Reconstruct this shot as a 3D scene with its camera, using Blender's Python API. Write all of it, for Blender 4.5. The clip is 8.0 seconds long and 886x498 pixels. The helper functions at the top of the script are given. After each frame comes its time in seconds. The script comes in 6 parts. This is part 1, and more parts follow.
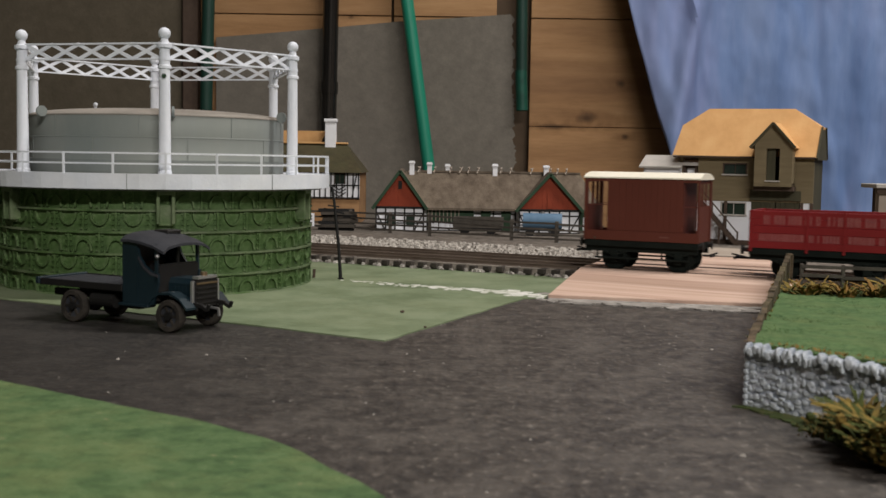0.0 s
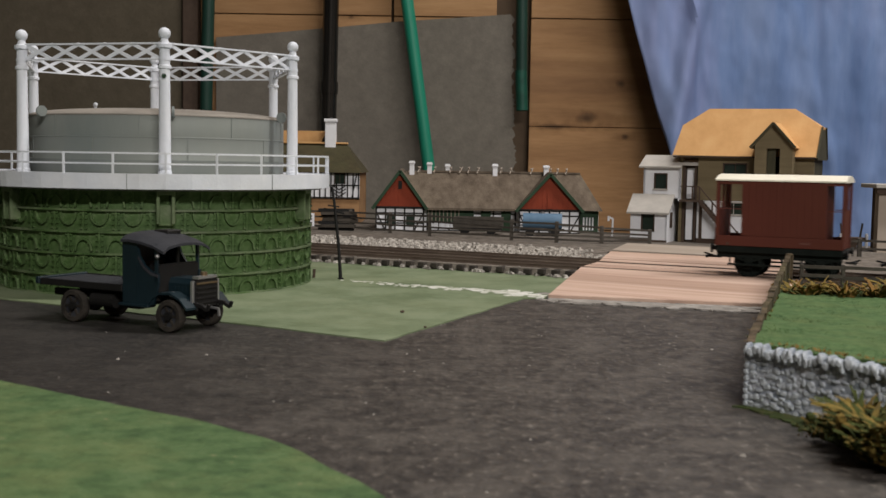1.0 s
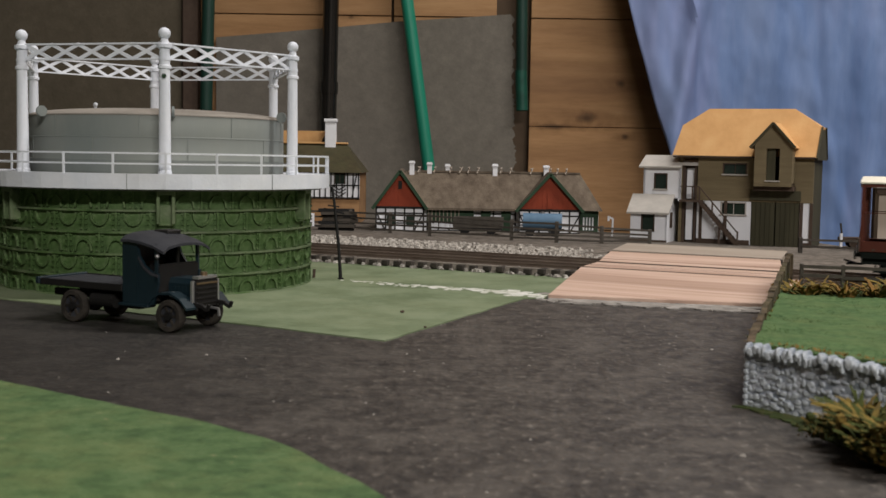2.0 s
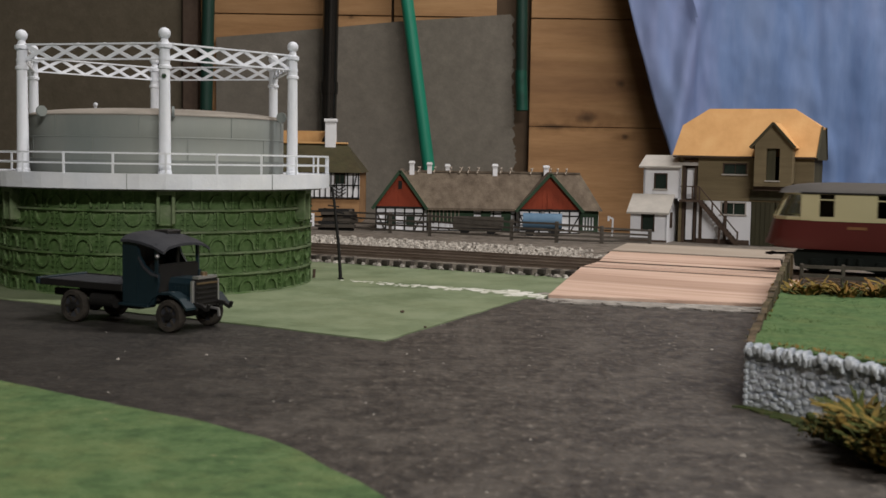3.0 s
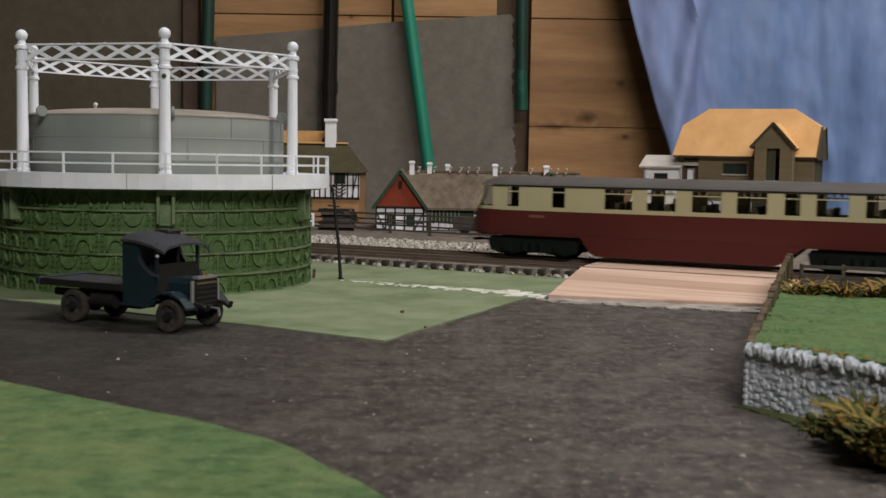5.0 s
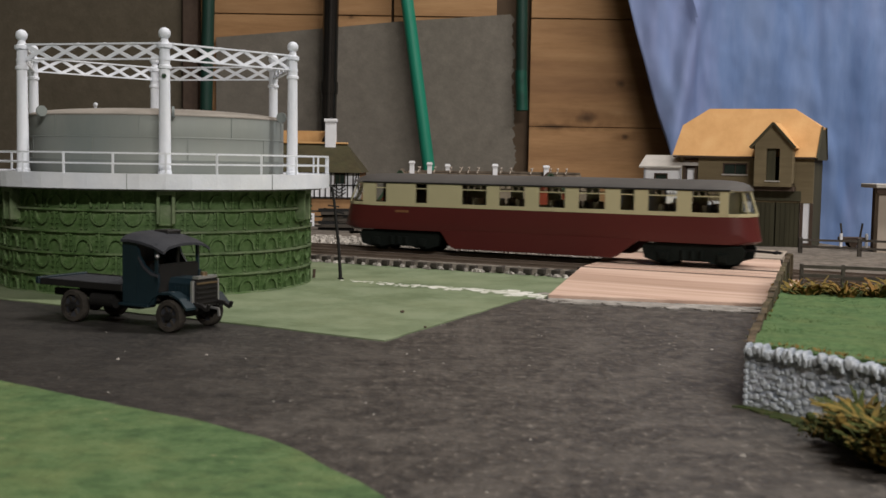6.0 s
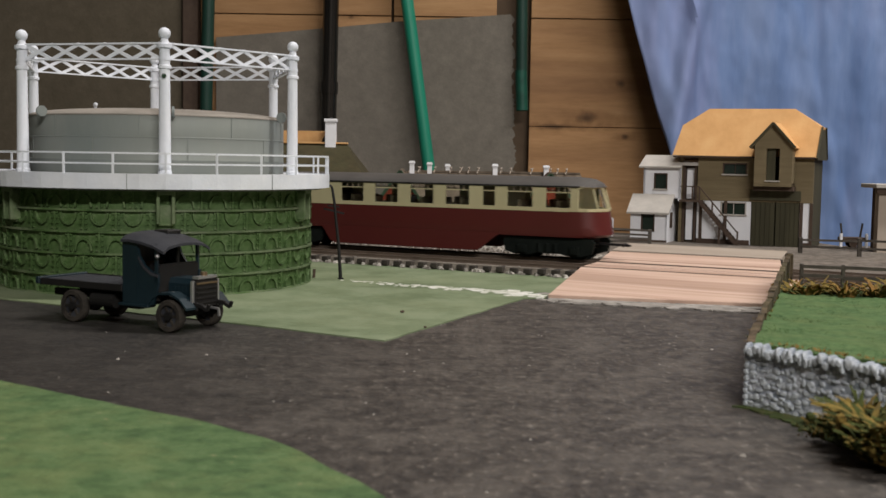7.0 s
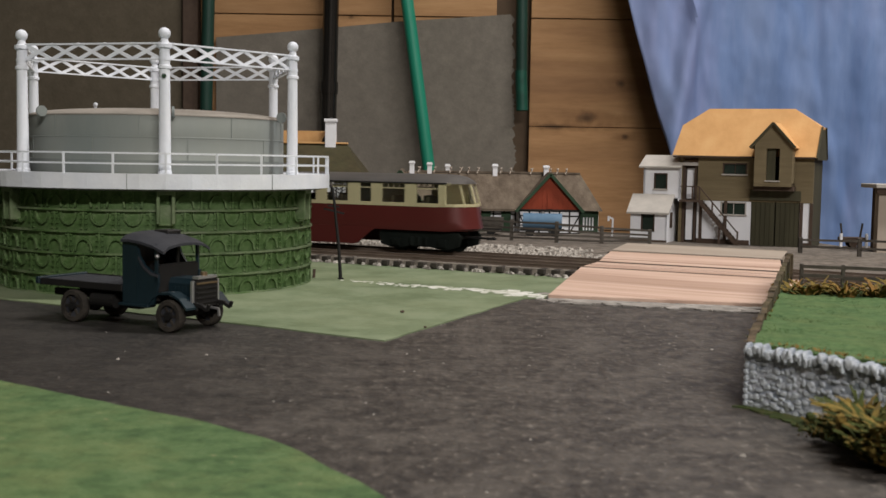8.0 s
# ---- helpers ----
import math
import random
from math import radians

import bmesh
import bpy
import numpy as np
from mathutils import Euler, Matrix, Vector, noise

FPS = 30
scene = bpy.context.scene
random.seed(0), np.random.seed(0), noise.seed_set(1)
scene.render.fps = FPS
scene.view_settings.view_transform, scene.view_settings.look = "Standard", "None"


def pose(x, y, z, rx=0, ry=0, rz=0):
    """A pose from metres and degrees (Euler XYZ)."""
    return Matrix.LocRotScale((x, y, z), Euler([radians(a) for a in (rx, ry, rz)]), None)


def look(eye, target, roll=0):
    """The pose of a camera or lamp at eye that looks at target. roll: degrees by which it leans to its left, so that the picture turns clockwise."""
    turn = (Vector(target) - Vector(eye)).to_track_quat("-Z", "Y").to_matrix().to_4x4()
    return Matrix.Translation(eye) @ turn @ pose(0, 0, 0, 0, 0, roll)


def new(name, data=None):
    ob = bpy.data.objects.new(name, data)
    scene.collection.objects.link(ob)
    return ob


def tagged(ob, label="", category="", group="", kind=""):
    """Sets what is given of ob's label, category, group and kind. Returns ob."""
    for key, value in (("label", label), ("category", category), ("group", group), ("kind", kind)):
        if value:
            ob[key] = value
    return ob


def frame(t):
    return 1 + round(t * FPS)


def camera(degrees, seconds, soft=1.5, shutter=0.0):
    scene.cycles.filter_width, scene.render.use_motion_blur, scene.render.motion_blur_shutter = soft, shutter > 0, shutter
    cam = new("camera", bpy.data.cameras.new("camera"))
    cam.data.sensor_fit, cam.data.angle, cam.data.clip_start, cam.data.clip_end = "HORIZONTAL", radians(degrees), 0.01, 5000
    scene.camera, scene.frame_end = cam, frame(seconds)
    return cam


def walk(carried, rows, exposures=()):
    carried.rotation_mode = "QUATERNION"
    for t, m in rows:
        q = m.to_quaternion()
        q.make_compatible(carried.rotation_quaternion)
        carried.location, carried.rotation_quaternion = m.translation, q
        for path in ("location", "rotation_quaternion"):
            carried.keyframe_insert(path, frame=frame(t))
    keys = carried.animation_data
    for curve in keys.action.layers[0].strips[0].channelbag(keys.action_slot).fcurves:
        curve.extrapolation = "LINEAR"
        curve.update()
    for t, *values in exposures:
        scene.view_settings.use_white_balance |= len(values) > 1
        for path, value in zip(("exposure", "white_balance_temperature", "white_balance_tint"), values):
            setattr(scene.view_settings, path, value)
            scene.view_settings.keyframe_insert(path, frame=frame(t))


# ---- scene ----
# A model railway in 4 mm scale on a painted baseboard, in a boarded shed. Metres; the
# pieces are drawn in millimetres and scaled by part().
cam = camera(43.0, 8.0, soft=1.5, shutter=0.5)
EYE = (0.0, 0.0, 0.060)
VIEW = look(EYE, (0.0, 1.0, 0.060 - math.tan(radians(4.4))), 0.9)
walk(cam, [(0.0, VIEW), (8.0, VIEW)], exposures=[(0.0, 0.05, 6500, 10), (1.5, -0.02, 6500, 10), (4.5, 0.0, 6500, 10), (6.0, 0.10, 6500, 10), (8.0, 0.16, 6500, 10)])
# a compact camera's lens: the crossing sharp, the near wall and grass a little soft
cam.data.dof.use_dof = True
cam.data.dof.focus_distance = 0.74
cam.data.dof.aperture_fstop = 58.0

# ---- light: a dim shed with tube lamps under its ceiling ----
world = bpy.data.worlds.new("world")
scene.world = world
world.use_nodes = True
world.node_tree.nodes["Background"].inputs[0].default_value = (0.9, 0.95, 1.0, 1)
world.node_tree.nodes["Background"].inputs[1].default_value = 0.05


def area_light(name, x, y, z, sx, sy, watts, colour):
    data = bpy.data.lights.new(name, "AREA")
    data.shape, data.size, data.size_y, data.energy, data.color = "RECTANGLE", sx, sy, watts, colour
    ob = new(name, data)
    ob.matrix_world = pose(x, y, z)
    return ob


area_light("tube_glow", 0.70, 0.58, 1.24, 1.2, 0.06, 19.0, (1.0, 0.955, 0.92))
area_light("tube_glow", 0.62, -1.35, 1.24, 1.2, 0.06, 60.0, (1.0, 0.955, 0.92))


# ---- materials ----
def material(name, colours, rough=0.7, scale=40.0, metal=0.0, bump=0.0, bump_scale=None, stretch=(1, 1, 1), fine=0.5,
             spec=0.3, dirt=None, dirt_amount=0.4, rand=0.0, coat=0.0, contrast=1.0, fleck=None, fleck_scale=700.0, fleck_from=0.62):
    """Noise between two or three colours at two scales, in object space, with bump and a dirt colour in patches."""
    m = bpy.data.materials.new(name)
    m.use_nodes = True
    nt = m.node_tree
    n, l = nt.nodes, nt.links
    b = n["Principled BSDF"]
    b.inputs["Roughness"].default_value = rough
    b.inputs["Metallic"].default_value = metal
    b.inputs["Specular IOR Level"].default_value = spec
    b.inputs["Coat Weight"].default_value = coat
    tc = n.new("ShaderNodeTexCoord")
    mp = n.new("ShaderNodeMapping")
    mp.inputs["Scale"].default_value = stretch
    l.new(tc.outputs["Object"], mp.inputs["Vector"])
    n1 = n.new("ShaderNodeTexNoise")
    n1.inputs["Scale"].default_value = scale
    n1.inputs["Detail"].default_value = 6
    n1.inputs["Roughness"].default_value = 0.4 + 0.4 * fine
    l.new(mp.outputs[0], n1.inputs["Vector"])
    ramp = n.new("ShaderNodeValToRGB")
    el = ramp.color_ramp.elements
    k = len(colours)
    while len(el) < k:
        el.new(0.5)
    for i, c in enumerate(colours):
        el[i].position = 0.5 + 0.36 / contrast * (i / max(1, k - 1) - 0.5)
        el[i].color = (*c, 1)
    l.new(n1.outputs["Fac"], ramp.inputs[0])
    out = ramp.outputs[0]
    if dirt:
        n2 = n.new("ShaderNodeTexNoise")
        n2.inputs["Scale"].default_value = scale * 0.23
        n2.inputs["Detail"].default_value = 5
        n2.inputs["Roughness"].default_value = 0.65
        l.new(mp.outputs[0], n2.inputs["Vector"])
        r2 = n.new("ShaderNodeMapRange")
        r2.inputs["From Min"].default_value, r2.inputs["From Max"].default_value = 0.46, 0.68
        r2.inputs["To Max"].default_value = dirt_amount
        l.new(n2.outputs["Fac"], r2.inputs["Value"])
        mix = n.new("ShaderNodeMix")
        mix.data_type = "RGBA"
        l.new(r2.outputs[0], mix.inputs["Factor"])
        l.new(out, mix.inputs["A"])
        mix.inputs["B"].default_value = (*dirt, 1)
        out = mix.outputs["Result"]
    if fleck:
        n3 = n.new("ShaderNodeTexNoise")
        n3.inputs["Scale"].default_value = fleck_scale
        n3.inputs["Detail"].default_value = 2
        l.new(mp.outputs[0], n3.inputs["Vector"])
        r3 = n.new("ShaderNodeMapRange")
        r3.inputs["From Min"].default_value, r3.inputs["From Max"].default_value = fleck_from, fleck_from + 0.08
        r3.inputs["To Max"].default_value = 0.8
        l.new(n3.outputs["Fac"], r3.inputs["Value"])
        mix3 = n.new("ShaderNodeMix")
        mix3.data_type = "RGBA"
        l.new(r3.outputs[0], mix3.inputs["Factor"])
        l.new(out, mix3.inputs["A"])
        mix3.inputs["B"].default_value = (*fleck, 1)
        out = mix3.outputs["Result"]
    if rand:
        oi = n.new("ShaderNodeObjectInfo")
        mr = n.new("ShaderNodeMapRange")
        mr.inputs["To Min"].default_value, mr.inputs["To Max"].default_value = 1 - rand, 1 + rand
        l.new(oi.outputs["Random"], mr.inputs["Value"])
        hs = n.new("ShaderNodeHueSaturation")
        l.new(mr.outputs[0], hs.inputs["Value"])
        l.new(out, hs.inputs["Color"])
        out = hs.outputs[0]
    l.new(out, b.inputs["Base Color"])
    if bump:
        nb = n.new("ShaderNodeTexNoise")
        nb.inputs["Scale"].default_value = bump_scale or scale * 4
        nb.inputs["Detail"].default_value = 4
        l.new(mp.outputs[0], nb.inputs["Vector"])
        bp = n.new("ShaderNodeBump")
        bp.inputs["Strength"].default_value = bump
        bp.inputs["Distance"].default_value = 0.0006
        l.new(nb.outputs["Fac"], bp.inputs["Height"])
        l.new(bp.outputs[0], b.inputs["Normal"])
    return m


ROAD = material("road_paint", [(0.017, 0.015, 0.014), (0.043, 0.037, 0.032), (0.090, 0.078, 0.066)], 0.62, 210, spec=0.4, bump=1.0, bump_scale=420,
                stretch=(1, 0.8, 1), dirt=(0.105, 0.093, 0.080), dirt_amount=0.65, fine=0.9, contrast=1.35, fleck=(0.15, 0.135, 0.115), fleck_scale=420.0, fleck_from=0.64)


def shade_west(m):
    """Shade on the road's west side put into its colour, with a noisy edge."""
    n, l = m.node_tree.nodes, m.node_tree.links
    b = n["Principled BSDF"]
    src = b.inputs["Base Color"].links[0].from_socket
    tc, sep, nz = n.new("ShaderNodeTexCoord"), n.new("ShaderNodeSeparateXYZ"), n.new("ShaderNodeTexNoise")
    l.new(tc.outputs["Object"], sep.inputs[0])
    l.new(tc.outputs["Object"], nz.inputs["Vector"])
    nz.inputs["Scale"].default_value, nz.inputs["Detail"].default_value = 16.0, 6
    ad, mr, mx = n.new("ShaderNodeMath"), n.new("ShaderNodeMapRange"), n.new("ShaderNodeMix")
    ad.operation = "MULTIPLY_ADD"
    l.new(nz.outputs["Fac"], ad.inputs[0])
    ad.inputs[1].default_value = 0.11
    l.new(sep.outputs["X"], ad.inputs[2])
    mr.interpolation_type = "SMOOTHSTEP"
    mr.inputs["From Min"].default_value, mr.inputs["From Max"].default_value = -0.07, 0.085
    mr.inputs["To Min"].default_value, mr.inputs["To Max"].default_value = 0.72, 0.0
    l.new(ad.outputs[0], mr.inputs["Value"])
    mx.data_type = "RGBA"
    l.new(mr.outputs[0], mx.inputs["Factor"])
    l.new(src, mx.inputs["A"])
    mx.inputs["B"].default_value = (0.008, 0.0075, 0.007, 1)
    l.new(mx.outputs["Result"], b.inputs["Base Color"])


shade_west(ROAD)
GRASS_PAINT = material("green_paint", [(0.115, 0.15, 0.08), (0.15, 0.19, 0.108), (0.19, 0.23, 0.14)], 0.7, 40, bump=0.4, bump_scale=300,
                       stretch=(0.9, 0.9, 1), dirt=(0.21, 0.24, 0.14), dirt_amount=0.6, contrast=1.5, fine=0.7)
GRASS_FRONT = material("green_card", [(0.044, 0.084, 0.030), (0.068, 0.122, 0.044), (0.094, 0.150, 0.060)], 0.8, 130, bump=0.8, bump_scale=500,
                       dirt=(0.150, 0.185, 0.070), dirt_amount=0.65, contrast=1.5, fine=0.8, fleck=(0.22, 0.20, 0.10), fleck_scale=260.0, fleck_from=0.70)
TURF = material("turf", [(0.036, 0.078, 0.026), (0.066, 0.125, 0.042), (0.105, 0.165, 0.062)], 0.95, 260, bump=0.7, bump_scale=800, fine=0.9, contrast=1.3, dirt=(0.115, 0.135, 0.045))
BOARD = material("shed_board", [(0.26, 0.142, 0.062), (0.335, 0.188, 0.085), (0.40, 0.235, 0.112)], 0.75, 11, bump=0.2, bump_scale=60, rand=0.10, fine=0.9, contrast=1.2,
                 stretch=(0.4, 1, 3.4), dirt=(0.15, 0.075, 0.035), dirt_amount=0.7)


def knots(m, spots):
    """Knots in the boards with dark hearts and grain drawn out along the board: rows of (x, z, half width, half height), metres."""
    n, l = m.node_tree.nodes, m.node_tree.links
    b = n["Principled BSDF"]
    tc, nz = n.new("ShaderNodeTexCoord"), n.new("ShaderNodeTexNoise")
    nz.inputs["Scale"].default_value, nz.inputs["Detail"].default_value = 90.0, 4
    l.new(tc.outputs["Object"], nz.inputs["Vector"])
    for x, z, a, c in spots:
        for grow, amount, colour in (((4.2, 1.7), 0.55, (0.15, 0.075, 0.03)), ((1.0, 1.0), 0.85, (0.055, 0.028, 0.012))):
            mp, ln, ad, mr, mx = (n.new("ShaderNode" + k) for k in ("Mapping", "VectorMath", "Math", "MapRange", "Mix"))
            mp.vector_type = "TEXTURE"
            mp.inputs["Location"].default_value = (x, 1.385, z)
            mp.inputs["Scale"].default_value = (a * grow[0], 1.0, c * grow[1])
            l.new(tc.outputs["Object"], mp.inputs["Vector"])
            ln.operation = "LENGTH"
            l.new(mp.outputs[0], ln.inputs[0])
            ad.operation = "MULTIPLY_ADD"
            l.new(nz.outputs["Fac"], ad.inputs[0])
            ad.inputs[1].default_value = 1.1
            l.new(ln.outputs["Value"], ad.inputs[2])
            mr.inputs["From Min"].default_value, mr.inputs["From Max"].default_value = 0.75, 1.55
            mr.inputs["To Min"].default_value, mr.inputs["To Max"].default_value = amount, 0.0
            l.new(ad.outputs[0], mr.inputs["Value"])
            mx.data_type = "RGBA"
            l.new(mr.outputs[0], mx.inputs["Factor"])
            l.new(b.inputs["Base Color"].links[0].from_socket, mx.inputs["A"])
            mx.inputs["B"].default_value = (*colour, 1)
            l.new(mx.outputs["Result"], b.inputs["Base Color"])


knots(BOARD, [(0.172, 0.117, 0.015, 0.009), (0.214, 0.160, 0.008, 0.006), (0.221, 0.095, 0.005, 0.004), (-0.116, 0.235, 0.005, 0.004), (-0.084, 0.262, 0.004, 0.004), (0.135, 0.106, 0.024, 0.004)])
DARK_BOARD = material("dark_board", [(0.075, 0.050, 0.030), (0.105, 0.072, 0.045)], 0.8, 9, stretch=(0.4, 1, 3), bump=0.2, bump_scale=60)
FELT = material("grey_felt", [(0.130, 0.117, 0.097), (0.156, 0.140, 0.117), (0.184, 0.165, 0.138)], 0.95, 55, bump=0.5, bump_scale=260, fine=1.0, dirt=(0.128, 0.115, 0.096))
CLOTH = material("blue_cloth", [(0.115, 0.185, 0.36), (0.15, 0.225, 0.41), (0.19, 0.265, 0.45)], 0.8, 12, stretch=(2.2, 1, 0.4), bump=0.15, bump_scale=400, contrast=1.1,
                 dirt=(0.27, 0.28, 0.46), dirt_amount=0.75)
PIPE_GREEN = material("green_plastic", [(0.012, 0.20, 0.125), (0.016, 0.24, 0.15)], 0.45, 10, spec=0.4)
PIPE_TEAL = material("dull_green_plastic", [(0.005, 0.040, 0.028), (0.010, 0.085, 0.055)], 0.5, 60, dirt=(0.012, 0.03, 0.022), dirt_amount=0.8)
PIPE_BLACK = material("black_plastic", [(0.006, 0.006, 0.006), (0.010, 0.010, 0.009)], 0.12, 10, spec=0.9)
PIPE_DARK = material("dark_green_plastic", [(0.010, 0.035, 0.026), (0.014, 0.05, 0.036)], 0.5, 12)
TANK_GREEN = material("tank_green", [(0.028, 0.058, 0.016), (0.068, 0.122, 0.038), (0.135, 0.18, 0.09)], 0.6, 60, bump=0.4, bump_scale=500,
                      dirt=(0.165, 0.18, 0.125), dirt_amount=0.85, fine=0.8, contrast=1.4)
WHITE = material("white_paint", [(0.62, 0.65, 0.71), (0.69, 0.72, 0.77), (0.75, 0.77, 0.81)], 0.5, 60, bump=0.2, bump_scale=500, dirt=(0.55, 0.54, 0.50), dirt_amount=0.35)
BELL_GREY = material("bell_grey", [(0.155, 0.178, 0.170), (0.185, 0.205, 0.195), (0.215, 0.232, 0.218)], 0.6, 30, stretch=(1, 1, 0.3), bump=0.2,
                     dirt=(0.19, 0.20, 0.17), dirt_amount=0.6)
BELL_TOP = material("bell_top", [(0.235, 0.215, 0.185), (0.30, 0.27, 0.235)], 0.85, 60, bump=0.4, bump_scale=700)
MAROON = material("maroon", [(0.072, 0.011, 0.010), (0.085, 0.013, 0.011)], 0.42, 20, spec=0.4, dirt=(0.06, 0.015, 0.012))
CREAM = material("cream", [(0.41, 0.375, 0.225), (0.46, 0.42, 0.255)], 0.45, 20)
ROOF_GREY = material("roof_grey", [(0.062, 0.058, 0.054), (0.082, 0.076, 0.071)], 0.7, 30, dirt=(0.10, 0.092, 0.083))
BOGIE = material("bogie_black", [(0.004, 0.006, 0.005), (0.009, 0.012, 0.010)], 0.75, 80, spec=0.12, bump=0.3)
VAN_RED = material("van_bauxite", [(0.085, 0.020, 0.012), (0.098, 0.024, 0.014)], 0.6, 30, dirt=(0.075, 0.022, 0.015))
VAN_ROOF = material("van_roof", [(0.72, 0.68, 0.56), (0.80, 0.76, 0.64)], 0.6, 40)
WAGON_RED = material("wagon_red", [(0.17, 0.010, 0.012), (0.20, 0.014, 0.015)], 0.5, 30)
LETTER = material("faded_letter", [(0.21, 0.055, 0.055), (0.27, 0.085, 0.08)], 0.6, 200)
FAINT = material("faint_letter", [(0.11, 0.045, 0.038), (0.14, 0.06, 0.05)], 0.6, 200)
GOLD = material("gold_letter", [(0.17, 0.075, 0.035), (0.21, 0.10, 0.045)], 0.5, 200)
RUST = material("rail_rust", [(0.12, 0.09, 0.07), (0.19, 0.15, 0.12)], 0.5, 60, metal=0.4)
SLEEPER = material("sleeper", [(0.020, 0.017, 0.014), (0.052, 0.044, 0.036)], 0.85, 120, rand=0.25)
STONE = material("ballast", [(0.13, 0.115, 0.10), (0.28, 0.26, 0.23), (0.46, 0.43, 0.39)], 0.9, 90, fine=0.2)
DIRT = material("trackbed", [(0.085, 0.073, 0.060), (0.145, 0.124, 0.103), (0.215, 0.187, 0.158)], 0.95, 160, bump=1.0, bump_scale=600, dirt=(0.045, 0.04, 0.034))
CINDER = material("cinder", [(0.10, 0.088, 0.072), (0.175, 0.152, 0.126), (0.25, 0.22, 0.185)], 0.95, 190, bump=1.0, bump_scale=600, dirt=(0.07, 0.062, 0.052), fine=0.9)
PINK_WOOD = material("bare_ply", [(0.40, 0.265, 0.20), (0.52, 0.365, 0.285), (0.60, 0.445, 0.36)], 0.7, 26, stretch=(0.25, 5, 1), bump=0.2, bump_scale=120,
                     dirt=(0.30, 0.19, 0.135), dirt_amount=0.6, contrast=1.1)
GREY_WOOD = material("grey_ply", [(0.30, 0.25, 0.20), (0.38, 0.325, 0.27)], 0.8, 20, stretch=(0.4, 5, 1), bump=0.3, bump_scale=150)
THATCH = material("brown_roof", [(0.080, 0.060, 0.043), (0.120, 0.093, 0.068), (0.158, 0.125, 0.092)], 0.9, 130, bump=0.6, bump_scale=700, stretch=(1, 1, 0.4), dirt=(0.20, 0.165, 0.12), dirt_amount=0.5)
GABLE_RED = material("gable_red", [(0.20, 0.032, 0.012), (0.26, 0.042, 0.015)], 0.7, 60)
TRIM_GREEN = material("trim_green", [(0.018, 0.045, 0.022), (0.028, 0.06, 0.03)], 0.7, 60)
TIMBER = material("black_timber", [(0.010, 0.009, 0.008), (0.018, 0.016, 0.014)], 0.7, 80)
PLASTER = material("plaster", [(0.74, 0.75, 0.79), (0.82, 0.83, 0.86)], 0.7, 50, bump=0.2, dirt=(0.6, 0.58, 0.53), dirt_amount=0.3)
ORANGE_ROOF = material("card_roof", [(0.50, 0.275, 0.105), (0.57, 0.32, 0.13), (0.62, 0.37, 0.16)], 0.8, 45, bump=0.3, bump_scale=300, stretch=(1, 1, 0.6))
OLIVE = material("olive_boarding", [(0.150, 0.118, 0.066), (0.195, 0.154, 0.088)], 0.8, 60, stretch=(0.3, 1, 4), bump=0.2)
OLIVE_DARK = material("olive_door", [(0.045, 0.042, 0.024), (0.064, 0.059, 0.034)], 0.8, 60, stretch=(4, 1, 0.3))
PALE_ROOF = material("pale_roof", [(0.36, 0.34, 0.31), (0.46, 0.43, 0.39)], 0.85, 70, bump=0.3)
BROWN = material("brown_wood", [(0.055, 0.036, 0.026), (0.085, 0.058, 0.042)], 0.8, 70)
FENCE = material("weathered_fence", [(0.052, 0.045, 0.037), (0.095, 0.083, 0.069)], 0.9, 90, rand=0.2)
GLASS_DARK = material("window_dark", [(0.012, 0.022, 0.017), (0.026, 0.040, 0.031)], 0.15, 30, spec=0.5)
LORRY_BLUE = material("lorry_blue", [(0.004, 0.012, 0.017), (0.007, 0.019, 0.026)], 0.42, 60, spec=0.45, bump=0.2, dirt=(0.018, 0.034, 0.041))
LORRY_GREY = material("lorry_roof", [(0.020, 0.021, 0.026), (0.034, 0.036, 0.042)], 0.7, 110, bump=0.3, dirt=(0.055, 0.058, 0.066), dirt_amount=0.6)
BLACK = material("black_paint", [(0.006, 0.006, 0.006), (0.012, 0.011, 0.010)], 0.6, 60)
TYRE = material("tyre", [(0.012, 0.010, 0.008), (0.034, 0.029, 0.023)], 0.9, 220, bump=0.5, dirt=(0.060, 0.051, 0.040), dirt_amount=0.6)
BRASS = material("brass", [(0.20, 0.14, 0.085), (0.30, 0.22, 0.13)], 0.4, 100, metal=0.8)
STEEL = material("bright_steel", [(0.40, 0.40, 0.40), (0.52, 0.52, 0.52)], 0.35, 100, metal=0.8)
TANK_BLUE = material("tank_blue", [(0.08, 0.155, 0.24), (0.11, 0.195, 0.29)], 0.6, 60, dirt=(0.20, 0.25, 0.30))
WALL_STONE = material("wall_stone", [(0.21, 0.24, 0.28), (0.37, 0.40, 0.45), (0.62, 0.64, 0.68)], 0.9, 190, bump=1.0, bump_scale=420, fine=0.8, dirt=(0.20, 0.25, 0.21), dirt_amount=0.6, contrast=1.5)
HAY = material("dry_scrub", [(0.075, 0.052, 0.012), (0.19, 0.135, 0.030), (0.15, 0.088, 0.022)], 0.95, 200, rand=0.1)
SCRUB_GREEN = material("green_scrub", [(0.022, 0.030, 0.006), (0.070, 0.082, 0.016)], 0.95, 200)
BROWN_EARTH = material("brown_edge", [(0.030, 0.022, 0.013), (0.065, 0.047, 0.027), (0.115, 0.084, 0.050)], 0.95, 160, bump=1.0, rand=0.25, contrast=1.4, dirt=(0.06, 0.07, 0.025))
